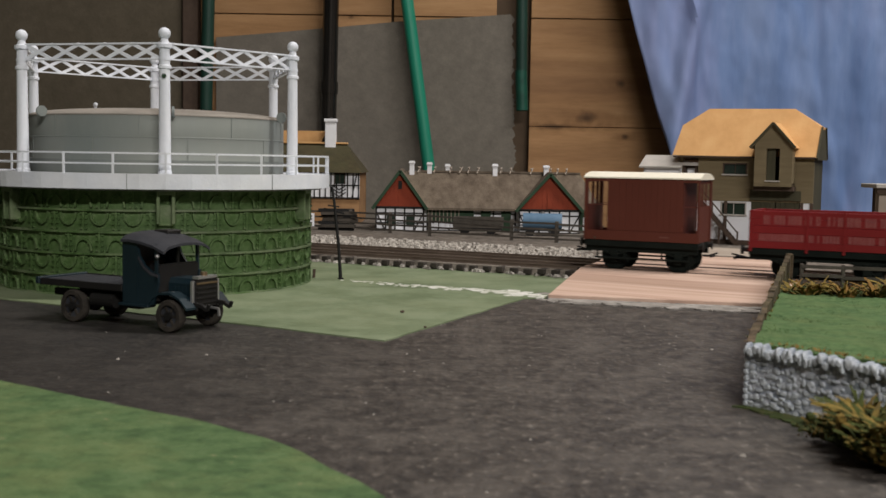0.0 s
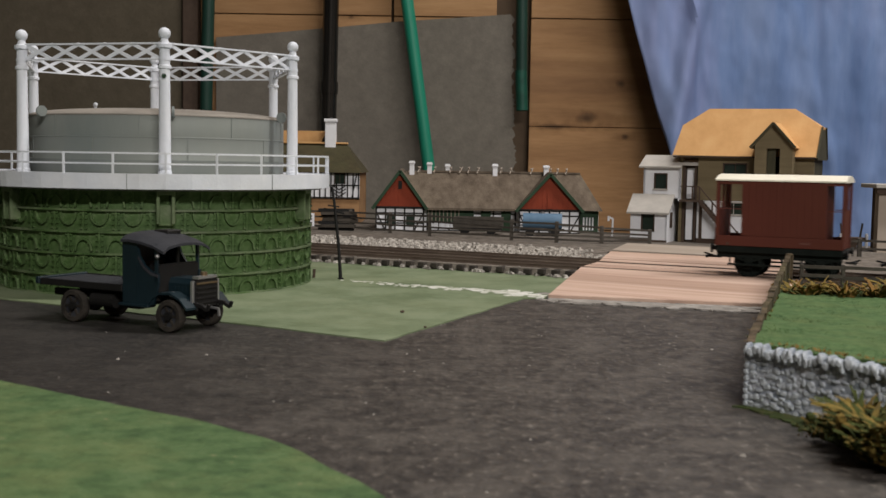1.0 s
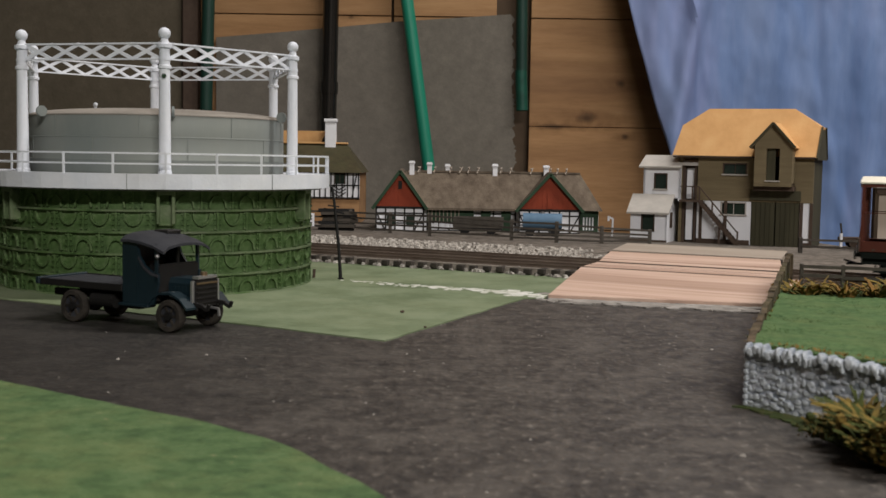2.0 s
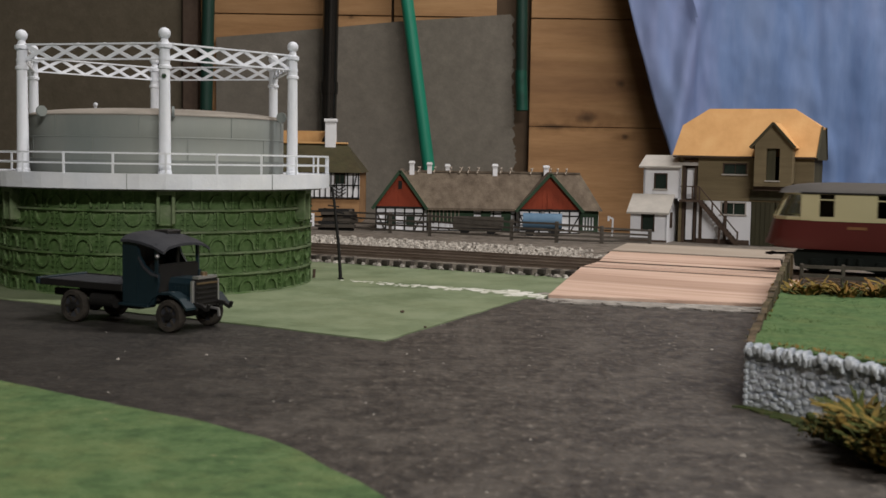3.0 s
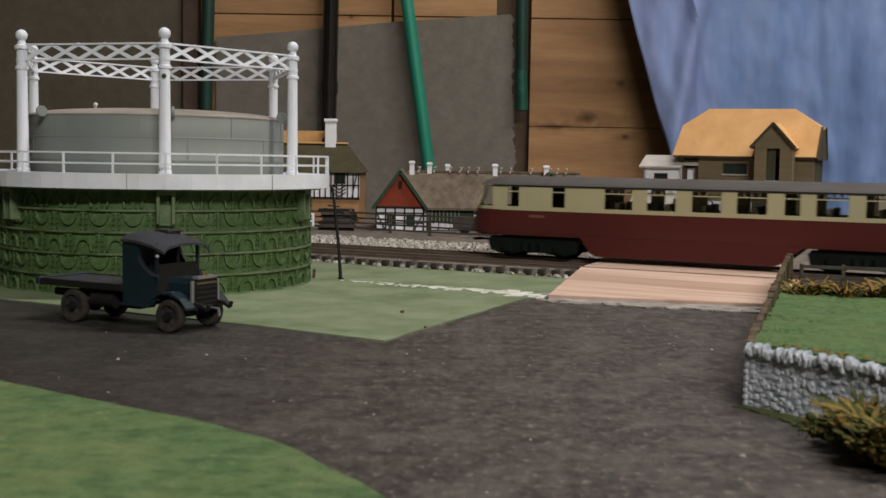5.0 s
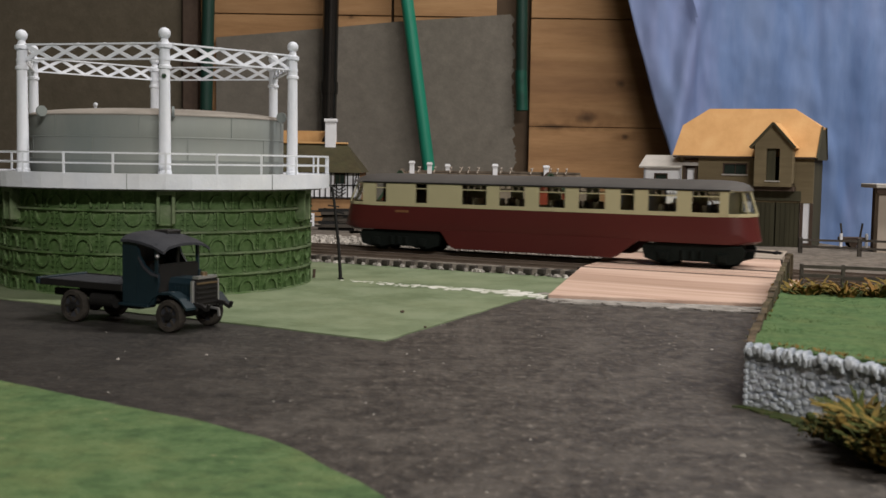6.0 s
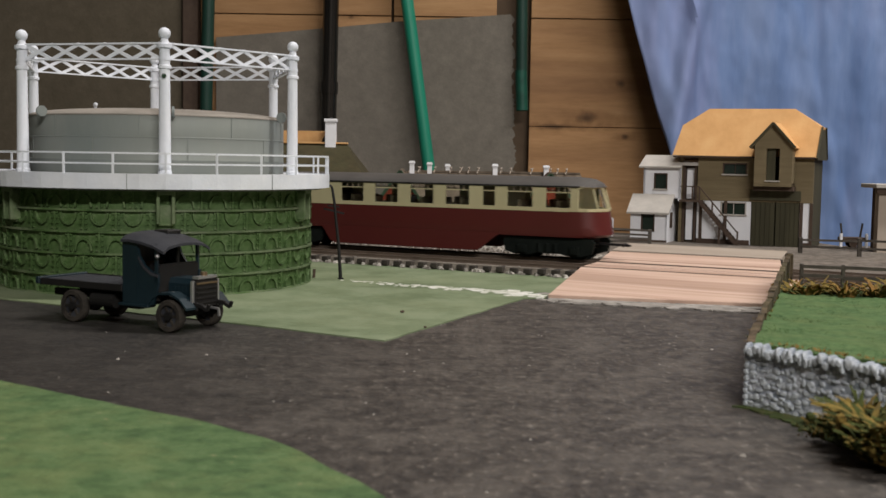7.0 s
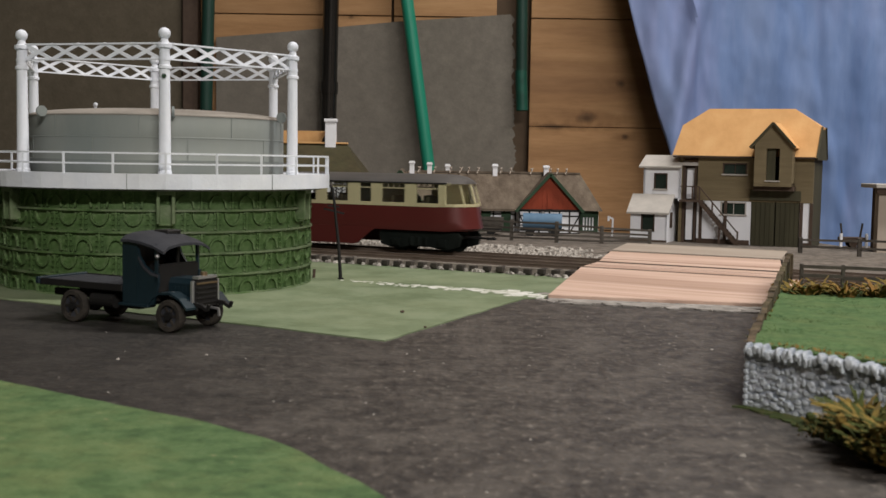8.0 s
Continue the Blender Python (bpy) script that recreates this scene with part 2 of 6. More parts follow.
WHITEWASH = material("worn_white", [(0.36, 0.37, 0.29), (0.56, 0.56, 0.50), (0.72, 0.71, 0.68)], 0.85, 60, bump=0.6, bump_scale=300, fine=0.9)
SHED_WALL = material("shed_wall", [(0.14, 0.115, 0.09), (0.18, 0.15, 0.12)], 0.9, 5, bump=0.2)
CONCRETE = material("concrete", [(0.16, 0.155, 0.145), (0.2, 0.195, 0.185)], 0.9, 6, bump=0.2)


def plain(name, colour, rough=0.5, emit=0.0, alpha_glass=False):
    m = bpy.data.materials.new(name)
    m.use_nodes = True
    b = m.node_tree.nodes["Principled BSDF"]
    b.inputs["Base Color"].default_value = (*colour, 1)
    b.inputs["Roughness"].default_value = rough
    if emit:
        b.inputs["Emission Color"].default_value = (*colour, 1)
        b.inputs["Emission Strength"].default_value = emit
    if alpha_glass:
        b.inputs["Transmission Weight"].default_value = 1.0
        b.inputs["IOR"].default_value = 1.05
    return m


CLEAR = plain("clear_plastic", (0.93, 0.95, 0.93), 0.08, alpha_glass=True)
TUBE = plain("tube_lamp", (1.0, 0.93, 0.82), 0.5, emit=6.0)


# ---- mesh helpers, millimetres ----
def part(name, bm, mat, parent=None, label="", smooth=False, m=None):
    """Links a bmesh drawn in millimetres as one mesh object under a thing."""
    bmesh.ops.scale(bm, vec=(0.001, 0.001, 0.001), verts=bm.verts)
    bmesh.ops.recalc_face_normals(bm, faces=bm.faces)
    me = bpy.data.meshes.new(name)
    bm.to_mesh(me)
    bm.free()
    me.materials.append(mat)
    if smooth:
        for p in me.polygons:
            p.use_smooth = True
        me.set_sharp_from_angle(angle=radians(40))
    ob = new(name, me)
    if parent is not None:
        ob.parent = parent
    if m is not None:
        ob.matrix_basis = m
    if label:
        ob["label"] = label
    return ob


def again(ob, m, parent=None):
    """A further object on the same mesh."""
    o = new(ob.name.split(".")[0], ob.data)
    o.parent = parent if parent is not None else ob.parent
    o.matrix_basis = m
    return o


def thing(name, m, label, category, group="", kind=""):
    ob = new(name)
    ob.empty_display_size = 0.01
    ob.matrix_basis = m
    return tagged(ob, label, category, group, kind)


def B():
    return bmesh.new()


def box(bm, x0, x1, y0, y1, z0, z1, bev=0.0):
    r = bmesh.ops.create_cube(bm, size=1)
    vs = r["verts"]
    for v in vs:
        v.co = Vector(((x0 + x1) / 2 + v.co.x * (x1 - x0), (y0 + y1) / 2 + v.co.y * (y1 - y0), (z0 + z1) / 2 + v.co.z * (z1 - z0)))
    if bev:
        es = {e for v in vs for e in v.link_edges}
        bmesh.ops.bevel(bm, geom=list(es), offset=bev, segments=1, affect="EDGES", profile=0.7)
    return bm


def cyl(bm, p0, p1, r, seg=12, r2=None):
    p0, p1 = Vector(p0), Vector(p1)
    d = p1 - p0
    m = Matrix.Translation((p0 + p1) / 2) @ d.to_track_quat("Z", "Y").to_matrix().to_4x4()
    bmesh.ops.create_cone(bm, cap_ends=True, segments=seg, radius1=r, radius2=r if r2 is None else r2, depth=d.length, matrix=m)
    return bm


def ball(bm, c, r, seg=14, sz=1.0):
    bmesh.ops.create_uvsphere(bm, u_segments=seg, v_segments=max(6, seg * 2 // 3), radius=r, matrix=Matrix.Translation(c) @ Matrix.Diagonal((1, 1, sz, 1)))
    return bm


def bar(bm, p0, p1, w, h):
    """A square bar between two points."""
    p0, p1 = Vector(p0), Vector(p1)
    d = p1 - p0
    m = Matrix.Translation((p0 + p1) / 2) @ d.to_track_quat("X", "Z").to_matrix().to_4x4() @ Matrix.Diagonal((d.length, w, h, 1))
    bmesh.ops.create_cube(bm, size=1, matrix=m)
    return bm


def prism(bm, pts, a0, a1, axis="y"):
    """A polygon of 2D points run from a0 to a1 along an axis: (x, z) along y, (y, z) along x, (x, y) along z."""
    def co(p, a):
        return {"y": (p[0], a, p[1]), "x": (a, p[0], p[1]), "z": (p[0], p[1], a)}[axis]
    f = [bm.verts.new(co(p, a0)) for p in pts]
    k = [bm.verts.new(co(p, a1)) for p in pts]
    bm.faces.new(f)
    bm.faces.new(k[::-1])
    n = len(pts)
    for i in range(n):
        bm.faces.new((f[i], f[(i + 1) % n], k[(i + 1) % n], k[i]))
    return bm


def lathe(bm, prof, seg=24, c=(0, 0)):
    """Turns a profile of (radius, z) about the upright axis."""
    rings = []
    for r, z in prof:
        rings.append([bm.verts.new((c[0] + r * math.cos(2 * math.pi * i / seg), c[1] + r * math.sin(2 * math.pi * i / seg), z)) for i in range(seg)])
    for a, b in zip(rings, rings[1:]):
        for i in range(seg):
            bm.faces.new((a[i], a[(i + 1) % seg], b[(i + 1) % seg], b[i]))
    bm.faces.new(rings[0][::-1])
    bm.faces.new(rings[-1])
    return bm


# ---- the shed: walls, floor, ceiling, baseboard ----
TRACK = pose(0, 0, 0, 0, 0, -27)   # x along the line, y across it


def structure(name, bm, mat, label, category, m=None, smooth=False, kind="structure"):
    return tagged(part(name, bm, mat, None, m=m, smooth=smooth), label, category, kind=kind)



def shed():
    structure("floor", box(B(), -2200, 2200, -2600, 1420, -950, -900), CONCRETE, "plain grey concrete floor of the shed", "floor")
    structure("ceiling", box(B(), -2200, 2200, -2600, 1420, 1300, 1340), SHED_WALL, "brown boarded ceiling of the shed", "ceiling")
    structure("wall_south", box(B(), -2200, 2200, -2640, -2600, -900, 1300), SHED_WALL, "plain brown boarded wall behind the layout", "wall")
    structure("wall_west", box(B(), -2240, -2200, -2600, 1420, -900, 1300), SHED_WALL, "plain brown boarded side wall", "wall")
    structure("wall_east", box(B(), 2200, 2240, -2600, 1420, -900, 1300), SHED_WALL, "plain brown boarded side wall", "wall")
    north = structure("wall_north", box(B(), -2200, 2200, 1400, 1440, -900, 1300), DARK_BOARD, "dark wooden wall carrying boards behind the layout", "wall")
    # bare boards nailed to the wall, one above another, with open joints
    edges = [-900, -700, -500, -300, -102, -20, 106, 237, 375, 500, 700, 900, 1100, 1295]
    for i, (a, b) in enumerate(zip(edges, edges[1:])):
        for x0, x1 in ((-2200, -640), (-638, -320), (-299, -66), (-64, 62), (103, 620), (622, 2200)):
            part("plank", box(B(), x0, x1 - 1.2, 1386 - (i % 2) * 1.5, 1400, a, b - 0.8, 0.4), BOARD, north)
    part("post", box(B(), -319, -300, 1372, 1400, -900, 1300, 1.5), BROWN, north, "dark upright wall post")


shed()


def torn_sheet():
    bm = B()
    rnd = random.Random(4)
    right = []
    z = -20
    while z < 238:
        right.append((86 + 1.0 * math.sin(z * 0.11) - 7 * max(0, (z - 60)) / 200 + rnd.uniform(-2.3, 2.3), z))
        z += rnd.uniform(1.5, 5)
    pts = [(-279, -20), *right, (77, 240), (-60, 229), (-205, 214), (-279, 207)]
    prism(bm, pts, 1379, 1383, "y")
    ob = part("backing_sheet", bm, FELT)
    tagged(ob, "grey felt sheet with a torn edge on the wall", "sheet")
    bm = B()
    prism(bm, [(-640, -20), (-321, -20), (-321, 380), (-640, 380)], 1379, 1383, "y")
    ob = part("backing_sheet", bm, material("brown_card", [(0.078, 0.065, 0.044), (0.096, 0.080, 0.056), (0.114, 0.096, 0.068)], 0.95, 60, bump=0.5, bump_scale=260, fine=1.0, dirt=(0.080, 0.066, 0.045)))
    tagged(ob, "dark brown card sheet fixed to the wall", "sheet")


torn_sheet()


def pipes():
    def pole(p0, p1, r, mat, label, collars=()):
        if p1[2] == -20:   # stands on the shed floor, behind the baseboard
            p1 = Vector(p0).lerp(Vector(p1), (p0[2] + 899) / (p0[2] + 20))
        th = thing("pipe", Matrix(), label, "pipe")
        bm = cyl(B(), p0, p1, r, 20)
        part("tube", bm, mat, th, smooth=True)
        for t in collars:
            q = Vector(p0).lerp(Vector(p1), t)
            u = (Vector(p1) - Vector(p0)).normalized()
            part("collar", cyl(B(), q - u * 7, q + u * 7, r * 1.13, 20), mat, th, smooth=True)
        return th
    pole((-48 - 24, 1366, 420), (-8, 1356, -20), 7.6, PIPE_GREEN, "bright green plastic pipe leaning against the wall")
    pole((-135.8, 1362, 420), (-142, 1360, -20), 9.5, PIPE_BLACK, "glossy black plastic pipe standing against the wall", (0.207,))
    pole((-282, 1368, 420), (-292, 1366, -20), 7.5, PIPE_DARK, "dark green plastic pipe standing against the wall")
    pole((88, 1374, 420), (92, 1372, 150), 7.0, PIPE_DARK, "dark green hose hanging down the wall")
    pole((91, 1372, 172), (93, 1370, 124), 7.4, PIPE_TEAL, "short dull green hose end on the wall")


pipes()


def cloth():
    """A creased hanging sheet with soft folds."""
    bm = B()
    rnd = random.Random(11)
    folds = [(rnd.uniform(0, 780), rnd.uniform(4, 24), rnd.uniform(2.5, 9.0), rnd.uniform(-0.3, 0.3)) for _ in range(50)]
    nx, nz = 260, 100
    grid = []
    for j in range(nz + 1):
        z = -160 + j * 630 / nz
        row = []
        for i in range(nx + 1):
            left = 289 - (z + 30) * 0.279
            x = left + (1000 - left) * (i / nx)
            y = 1330
            for c, w, a, s in folds:
                u = (x - 200 - c - s * (z - 100)) / w
                y -= a * math.exp(-u * u) * (0.6 + 0.4 * math.sin(z * 0.012 + c))
            y += 2.2 * noise.noise((x * 0.012, z * 0.010, 3.0)) * 2 + 2.2 * noise.noise((x * 0.05, z * 0.03, 7.0)) + 0.9 * noise.noise((x * 0.12, z * 0.1, 9.0))
            y += 7.0 / (1 + math.exp(-(x - 296 + 0.03 * z) / 1.8)) - 6.0 / (1 + math.exp(-(x - 452 + 0.05 * z) / 2.5))
            row.append(bm.verts.new((x, y, z)))
        grid.append(row)
    for j in range(nz):
        for i in range(nx):
            bm.faces.new((grid[j][i], grid[j][i + 1], grid[j + 1][i + 1], grid[j + 1][i]))
    ob = part("cloth", bm, CLOTH, smooth=True)
    tagged(ob, "creased pale blue cloth sheet hung as a sky backdrop", "cloth")
    so = ob.modifiers.new("thickness", "SOLIDIFY")
    so.thickness = 0.0008


cloth()


def tube_lamps():
    for x, y in ((0.70, 0.58), (0.62, -1.35)):
        th = thing("tube_lamp", pose(x, y, 1.30), "white fluorescent tube lamp fixed under the ceiling", "lamp", "tube lamps")
        part("housing", box(B(), -620, 620, -25, 25, -28, 0, 4), WHITE, th)
        part("tube", cyl(B(), (-600, 0, -44), (600, 0, -44), 13, 16), TUBE, th, "glowing white tube", smooth=True)


tube_lamps()


# ---- ground: baseboard, road, painted grass ----
def flat(name, pts, z0, z1, mat, label, category="ground", m=None):
    return structure(name, prism(B(), pts, z0, z1, "z"), mat, label, category, m)


def wavy(pts, amp, step, seed):
    """Breaks straight outlines into short uneven steps."""
    rnd = random.Random(seed)
    out = []
    for p, q in zip(pts, pts[1:] + pts[:1]):
        p, q = Vector(p), Vector(q)
        k = max(1, int((q - p).length / step))
        nrm = Vector((-(q - p).y, (q - p).x)).normalized()
        for i in range(k):
            w = p.lerp(q, i / k)
            if i:
                w = w + nrm * rnd.uniform(-amp, amp)
            out.append(tuple(w))
    return out


# back edge of the baseboard, stepped round the buildings; the wall and the cloth hang behind it
BACK_EDGE = [(1300, 420), (452, 800), (440, 830), (338, 842), (334, 866), (304, 862), (298, 892), (205, 935), (142, 962), (139, 1034), (-60, 1060), (-70, 1165), (-1150, 1300)]


def grounds():
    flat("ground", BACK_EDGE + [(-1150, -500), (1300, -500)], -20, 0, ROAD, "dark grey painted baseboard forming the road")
    for x in (-1100, 1250):
        for y in (-450, 380):
            tagged(part("baseboard_leg", box(B(), x - 35, x + 35, y - 35, y + 35, -900, -20, 2), BROWN), "plain wooden leg under the baseboard", "leg", kind="structure")
    flat("lawn", wavy([(-19, 372), (36, 496), (46, 499), (70, 588), (-77, 668), (-420, 850), (-700, 700), (-420, 560), (-300, 508), (-185, 467), (-130, 436), (-74, 406)], 0.5, 9, 1),
         0, 0.5, GRASS_PAINT, "pale green painted grass beside the tracks")
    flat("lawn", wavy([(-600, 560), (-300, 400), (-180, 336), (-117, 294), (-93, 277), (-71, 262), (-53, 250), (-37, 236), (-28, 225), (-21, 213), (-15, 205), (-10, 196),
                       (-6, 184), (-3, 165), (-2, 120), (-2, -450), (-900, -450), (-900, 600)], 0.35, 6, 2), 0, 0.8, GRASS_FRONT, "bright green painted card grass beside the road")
    # earth behind the line
    flat("yard", [(x, y - 2) for x, y in BACK_EDGE[1:-1]] + [(-504, 1150), (-504, 992), (700, 378)], 0.2, 1.0, DIRT, "brown earth yard behind the tracks")


grounds()


DUSTY = material("dusty_plaster", [(0.15, 0.14, 0.125), (0.27, 0.25, 0.225), (0.40, 0.375, 0.345)], 0.9, 90, bump=0.6, bump_scale=300, fine=0.9)


def whitewash():
    rnd = random.Random(7)
    bm = B()

    def blob(x, y, a, b, ang):
        k = 10
        pts = []
        for i in range(k):
            r = rnd.uniform(0.6, 1.15)
            u, v = a * r * math.cos(2 * math.pi * i / k), b * r * math.sin(2 * math.pi * i / k)
            pts.append((x + u * math.cos(ang) - v * math.sin(ang), y + u * math.sin(ang) + v * math.cos(ang)))
        prism(bm, pts, 0.05, 0.56 + rnd.uniform(0, 0.12), "z")
    p, q = Vector((-55, 561)), Vector((45, 508))
    for i in range(170):
        t = rnd.random() ** 0.6
        w = p.lerp(q, t)
        s = 0.25 + 0.75 * t
        blob(w.x + rnd.uniform(-2, 2), w.y + rnd.gauss(0, 5.5) * s, rnd.uniform(1.2, 5) * s, rnd.uniform(1.0, 4.4) * s, -0.49)
    tagged(part("kerb_strip", bm, WHITEWASH), "worn whitish plaster strip along the grass edge", "kerb", kind="stuff")
    bm = B()
    p, q = Vector((46, 503)), Vector((143, 474))
    for i in range(190):
        w = p.lerp(q, rnd.random())
        blob(w.x, w.y + rnd.uniform(-18, 14), rnd.uniform(2, 7), rnd.uniform(1.5, 5), -0.3)
    tagged(part("kerb_strip", bm, DUSTY), "dusty grey plaster strip before the crossing boards", "kerb", kind="stuff")


whitewash()


# ---- the two tracks, in the line's own frame ----
NEAR, FAR = 573.0, 611.0   # centre lines


def track(c, label):
    th = thing("railway_track", TRACK, label, "track", "tracks", "structure")
    L0, L1 = -900, 700
    bed = B()
    prism(bed, [(c - 16.5, 0), (c - 15.2, 4.06), (c + 19, 4.06), (c + 24, 0)], L0, L1, "x")
    part("trackbed", bed, CINDER, th, "grey brown cinder bed")
    for s in (-8.25, 8.25):
        bm = B()
        y = c + s
        prism(bm, [(y - 1.0, 4.0), (y + 1.0, 4.0), (y + 1.0, 4.3), (y + 0.25, 4.6), (y + 0.25, 5.4), (y + 0.45, 5.6), (y + 0.45, 6.0), (y - 0.45, 6.0), (y - 0.45, 5.6), (y - 0.25, 5.4), (y - 0.25, 4.6), (y - 1.0, 4.3)], L0, L1, "x")
        part("rail", bm, RUST, th, "dull brown steel rail")
    first = None
    rnd = random.Random(int(c))
    x = -640
    while x < 160:
        m = Matrix.Translation((x * 0.001, (c + rnd.uniform(-0.5, 0.3)) * 0.001, rnd.uniform(-0.0002, 0.0002)))
        if first is None:
            first = part("sleeper", box(B(), -1.9, 1.9, -19.0, 16.5, 1.2, 4.0, 0.25), SLEEPER, th, m=m)
        else:
            again(first, m)
        x += 8.0
    return th


track(NEAR, "single railway track with dark sleepers, nearer the road")
track(FAR, "single railway track with dark sleepers behind the first")


def stones(name, label, rows, mat, seed):
    """Loose stones: rows of (count, x0, x1, y0, y1, z, size)."""
    rnd = random.Random(seed)
    v, f = [], []
    base = [(-1, -1, -0.6), (1, -1, -0.6), (1, 1, -0.6), (-1, 1, -0.6), (-0.7, -0.7, 0.7), (0.7, -0.7, 0.7), (0.7, 0.7, 0.7), (-0.7, 0.7, 0.7)]
    faces = [(0, 1, 5, 4), (1, 2, 6, 5), (2, 3, 7, 6), (3, 0, 4, 7), (4, 5, 6, 7)]
    for count, x0, x1, y0, y1, z, size in rows:
        for _ in range(count):
            s = size * rnd.uniform(0.5, 1.5)
            cx, cy, an = rnd.uniform(x0, x1), rnd.uniform(y0, y1), rnd.uniform(0, 6.3)
            k = len(v)
            for p in base:
                px, py, pz = (p[0] * s * rnd.uniform(0.6, 1.1), p[1] * s * rnd.uniform(0.6, 1.1), p[2] * s * rnd.uniform(0.5, 1.0))
                v.append(((cx + px * math.cos(an) - py * math.sin(an)) * 0.001, (cy + px * math.sin(an) + py * math.cos(an)) * 0.001, (z + pz + 0.4 * s) * 0.001))
            f += [tuple(k + i for i in q) for q in faces]
    me = bpy.data.meshes.new(name)
    me.from_pydata(v, [], f)
    me.materials.append(mat)
    ob = new(name, me)
    ob.matrix_basis = TRACK
    return tagged(ob, label, "ballast", kind="stuff")


GAP_SHADE = material("oily_timber", [(0.016, 0.012, 0.010), (0.03, 0.023, 0.018)], 0.8, 120)
PALE_STONE = material("pale_stone", [(0.22, 0.20, 0.175), (0.38, 0.35, 0.31), (0.55, 0.51, 0.46)], 0.9, 350, fine=0.2)
stones("ballast", "loose grey and pale ballast stones along the tracks",
       [(150, -520, -205, 551.5, 557, 0.8, 1.1), (700, -520, -205, 594, 598, 1.6, 0.8), (420, -520, -195, 560, 590, 3.6, 0.5), (420, -520, -195, 600, 628, 3.6, 0.5)], STONE, 3)
stones("ballast", "bank of pale loose stones behind the tracks",
       [(3000, -760, -258, 672, 738, 1.1, 1.05), (420, -760, -258, 676, 730, 1.2, 1.9), (420, -760, -235, 650, 672, 1.0, 0.9), (160, -262, -222, 640, 700, 0.8, 1.0)], PALE_STONE, 5)


def crossing():
    """Boards of the level crossing, raised to the rail tops."""
    def board(pts, z0, z1, mat, label, tilt=None):
        bm = B()
        prism(bm, pts, z0, z1, "z")
        if tilt:
            for v in bm.verts:
                if v.co.y < tilt[0]:
                    v.co.z -= tilt[1]
        th = part("crossing_board", bm, mat, m=TRACK)
        bv = th.modifiers.new("edge", "BEVEL")
        bv.width, bv.segments = 0.0003, 1
        tagged(th, label, "board", "crossing boards")
    board([(-184, 465), (-86, 490), (-91, 561), (-204, 561)], 4.0, 6.1, PINK_WOOD, "bare pinkish plywood ramp board before the rails", (530, 3.9))
    board([(-205, 568.5), (-97, 568.5), (-99, 579.8), (-206, 579.8)], 2.6, 6.1, PINK_WOOD, "narrow bare plywood strip between the rails")
    board([(-206, 582.2), (-100, 582.2), (-104, 595.5), (-207, 595.5)], 2.2, 6.1, PINK_WOOD, "bare plywood strip between the two tracks")
    board([(-209, 604.5), (-107, 604.5), (-110, 617.9), (-212, 617.9)], 2.2, 6.1, PINK_WOOD, "bare plywood strip between the rails of the second track")
    board([(-213, 620.6), (-111, 620.6), (-122, 675), (-226, 675)], 2.2, 6.2, PINK_WOOD, "bare plywood board behind the tracks")
    board([(-228, 684), (-123, 684), (-131, 748), (-240, 752)], 1.5, 6.4, GREY_WOOD, "weathered grey plywood board leading to the mill")
    # Added dark strips stand for the shaded gaps between the boards.
    for y0, y1, x0, x1 in ((561.4, 568.2, -206, -96), (595.8, 604.2, -209, -105), (675.4, 683.4, -228, -122)):
        tagged(part("flangeway_strip", box(B(), x0, x1, y0, y1, 2.4, 5.7, 0.2), GAP_SHADE, m=TRACK), "dark strip standing for the shaded gap between crossing boards", "board", "flangeway strips")


crossing()
# ---- rolling stock; each in its own frame: x along the line, y across, z from the rail top ----
def wheelset(parent, x, z, r, half, name="wheelset"):
    bm = B()
    for s in (-1, 1):
        y = s * half
        cyl(bm, (0, y - 1.1, 0), (0, y + 1.1, 0), r, 24)
        cyl(bm, (0, y - s * 1.0 - 0.3, 0), (0, y - s * 1.0 + 0.3, 0), r + 0.7, 24)
        cyl(bm, (0, y + s * 1.0 - 0.5, 0), (0, y + s * 1.0 + 0.7, 0), 1.6, 10)
        for k in range(8):
            a = k * math.pi / 4
            bar(bm, (1.2 * math.cos(a), y + s * 1.25, 1.2 * math.sin(a)), ((r - 1) * math.cos(a), y + s * 1.25, (r - 1) * math.sin(a)), 0.5, 0.6)
    cyl(bm, (0, -half - 2.5, 0), (0, half + 2.5, 0), 0.8, 8)
    ob = part(name, bm, BOGIE, parent, m=pose(x * 0.001, 0, z * 0.001))
    return ob


def coupling(parent, x, s, z=8.5):
    bm = B()
    box(bm, min(x, x + s * 9), max(x, x + s * 9), -1.0, 1.0, z - 0.5, z + 0.5)
    box(bm, min(x + s * 8, x + s * 9.2), max(x + s * 8, x + s * 9.2), -6, 6, z - 0.5, z + 0.8)
    bar(bm, (x + s * 4, 2.5, z), (x + s * 12, 2.5, z + 1.5), 1.0, 0.8)
    part("coupling", bm, BLACK, parent)


def buffers(parent, x, s, z=13.5):
    for y in (-11.5, 11.5):
        bm = B()
        cyl(bm, (x, y, z), (x + s * 3.2, y, z), 1.1, 10)
        cyl(bm, (x + s * 3.2, y, z), (x + s * 4.2, y, z), 2.3, 14)
        part("buffer", bm, BLACK, parent)


SEAT = material("seat_tan", [(0.20, 0.165, 0.115), (0.26, 0.215, 0.15)], 0.8, 60)


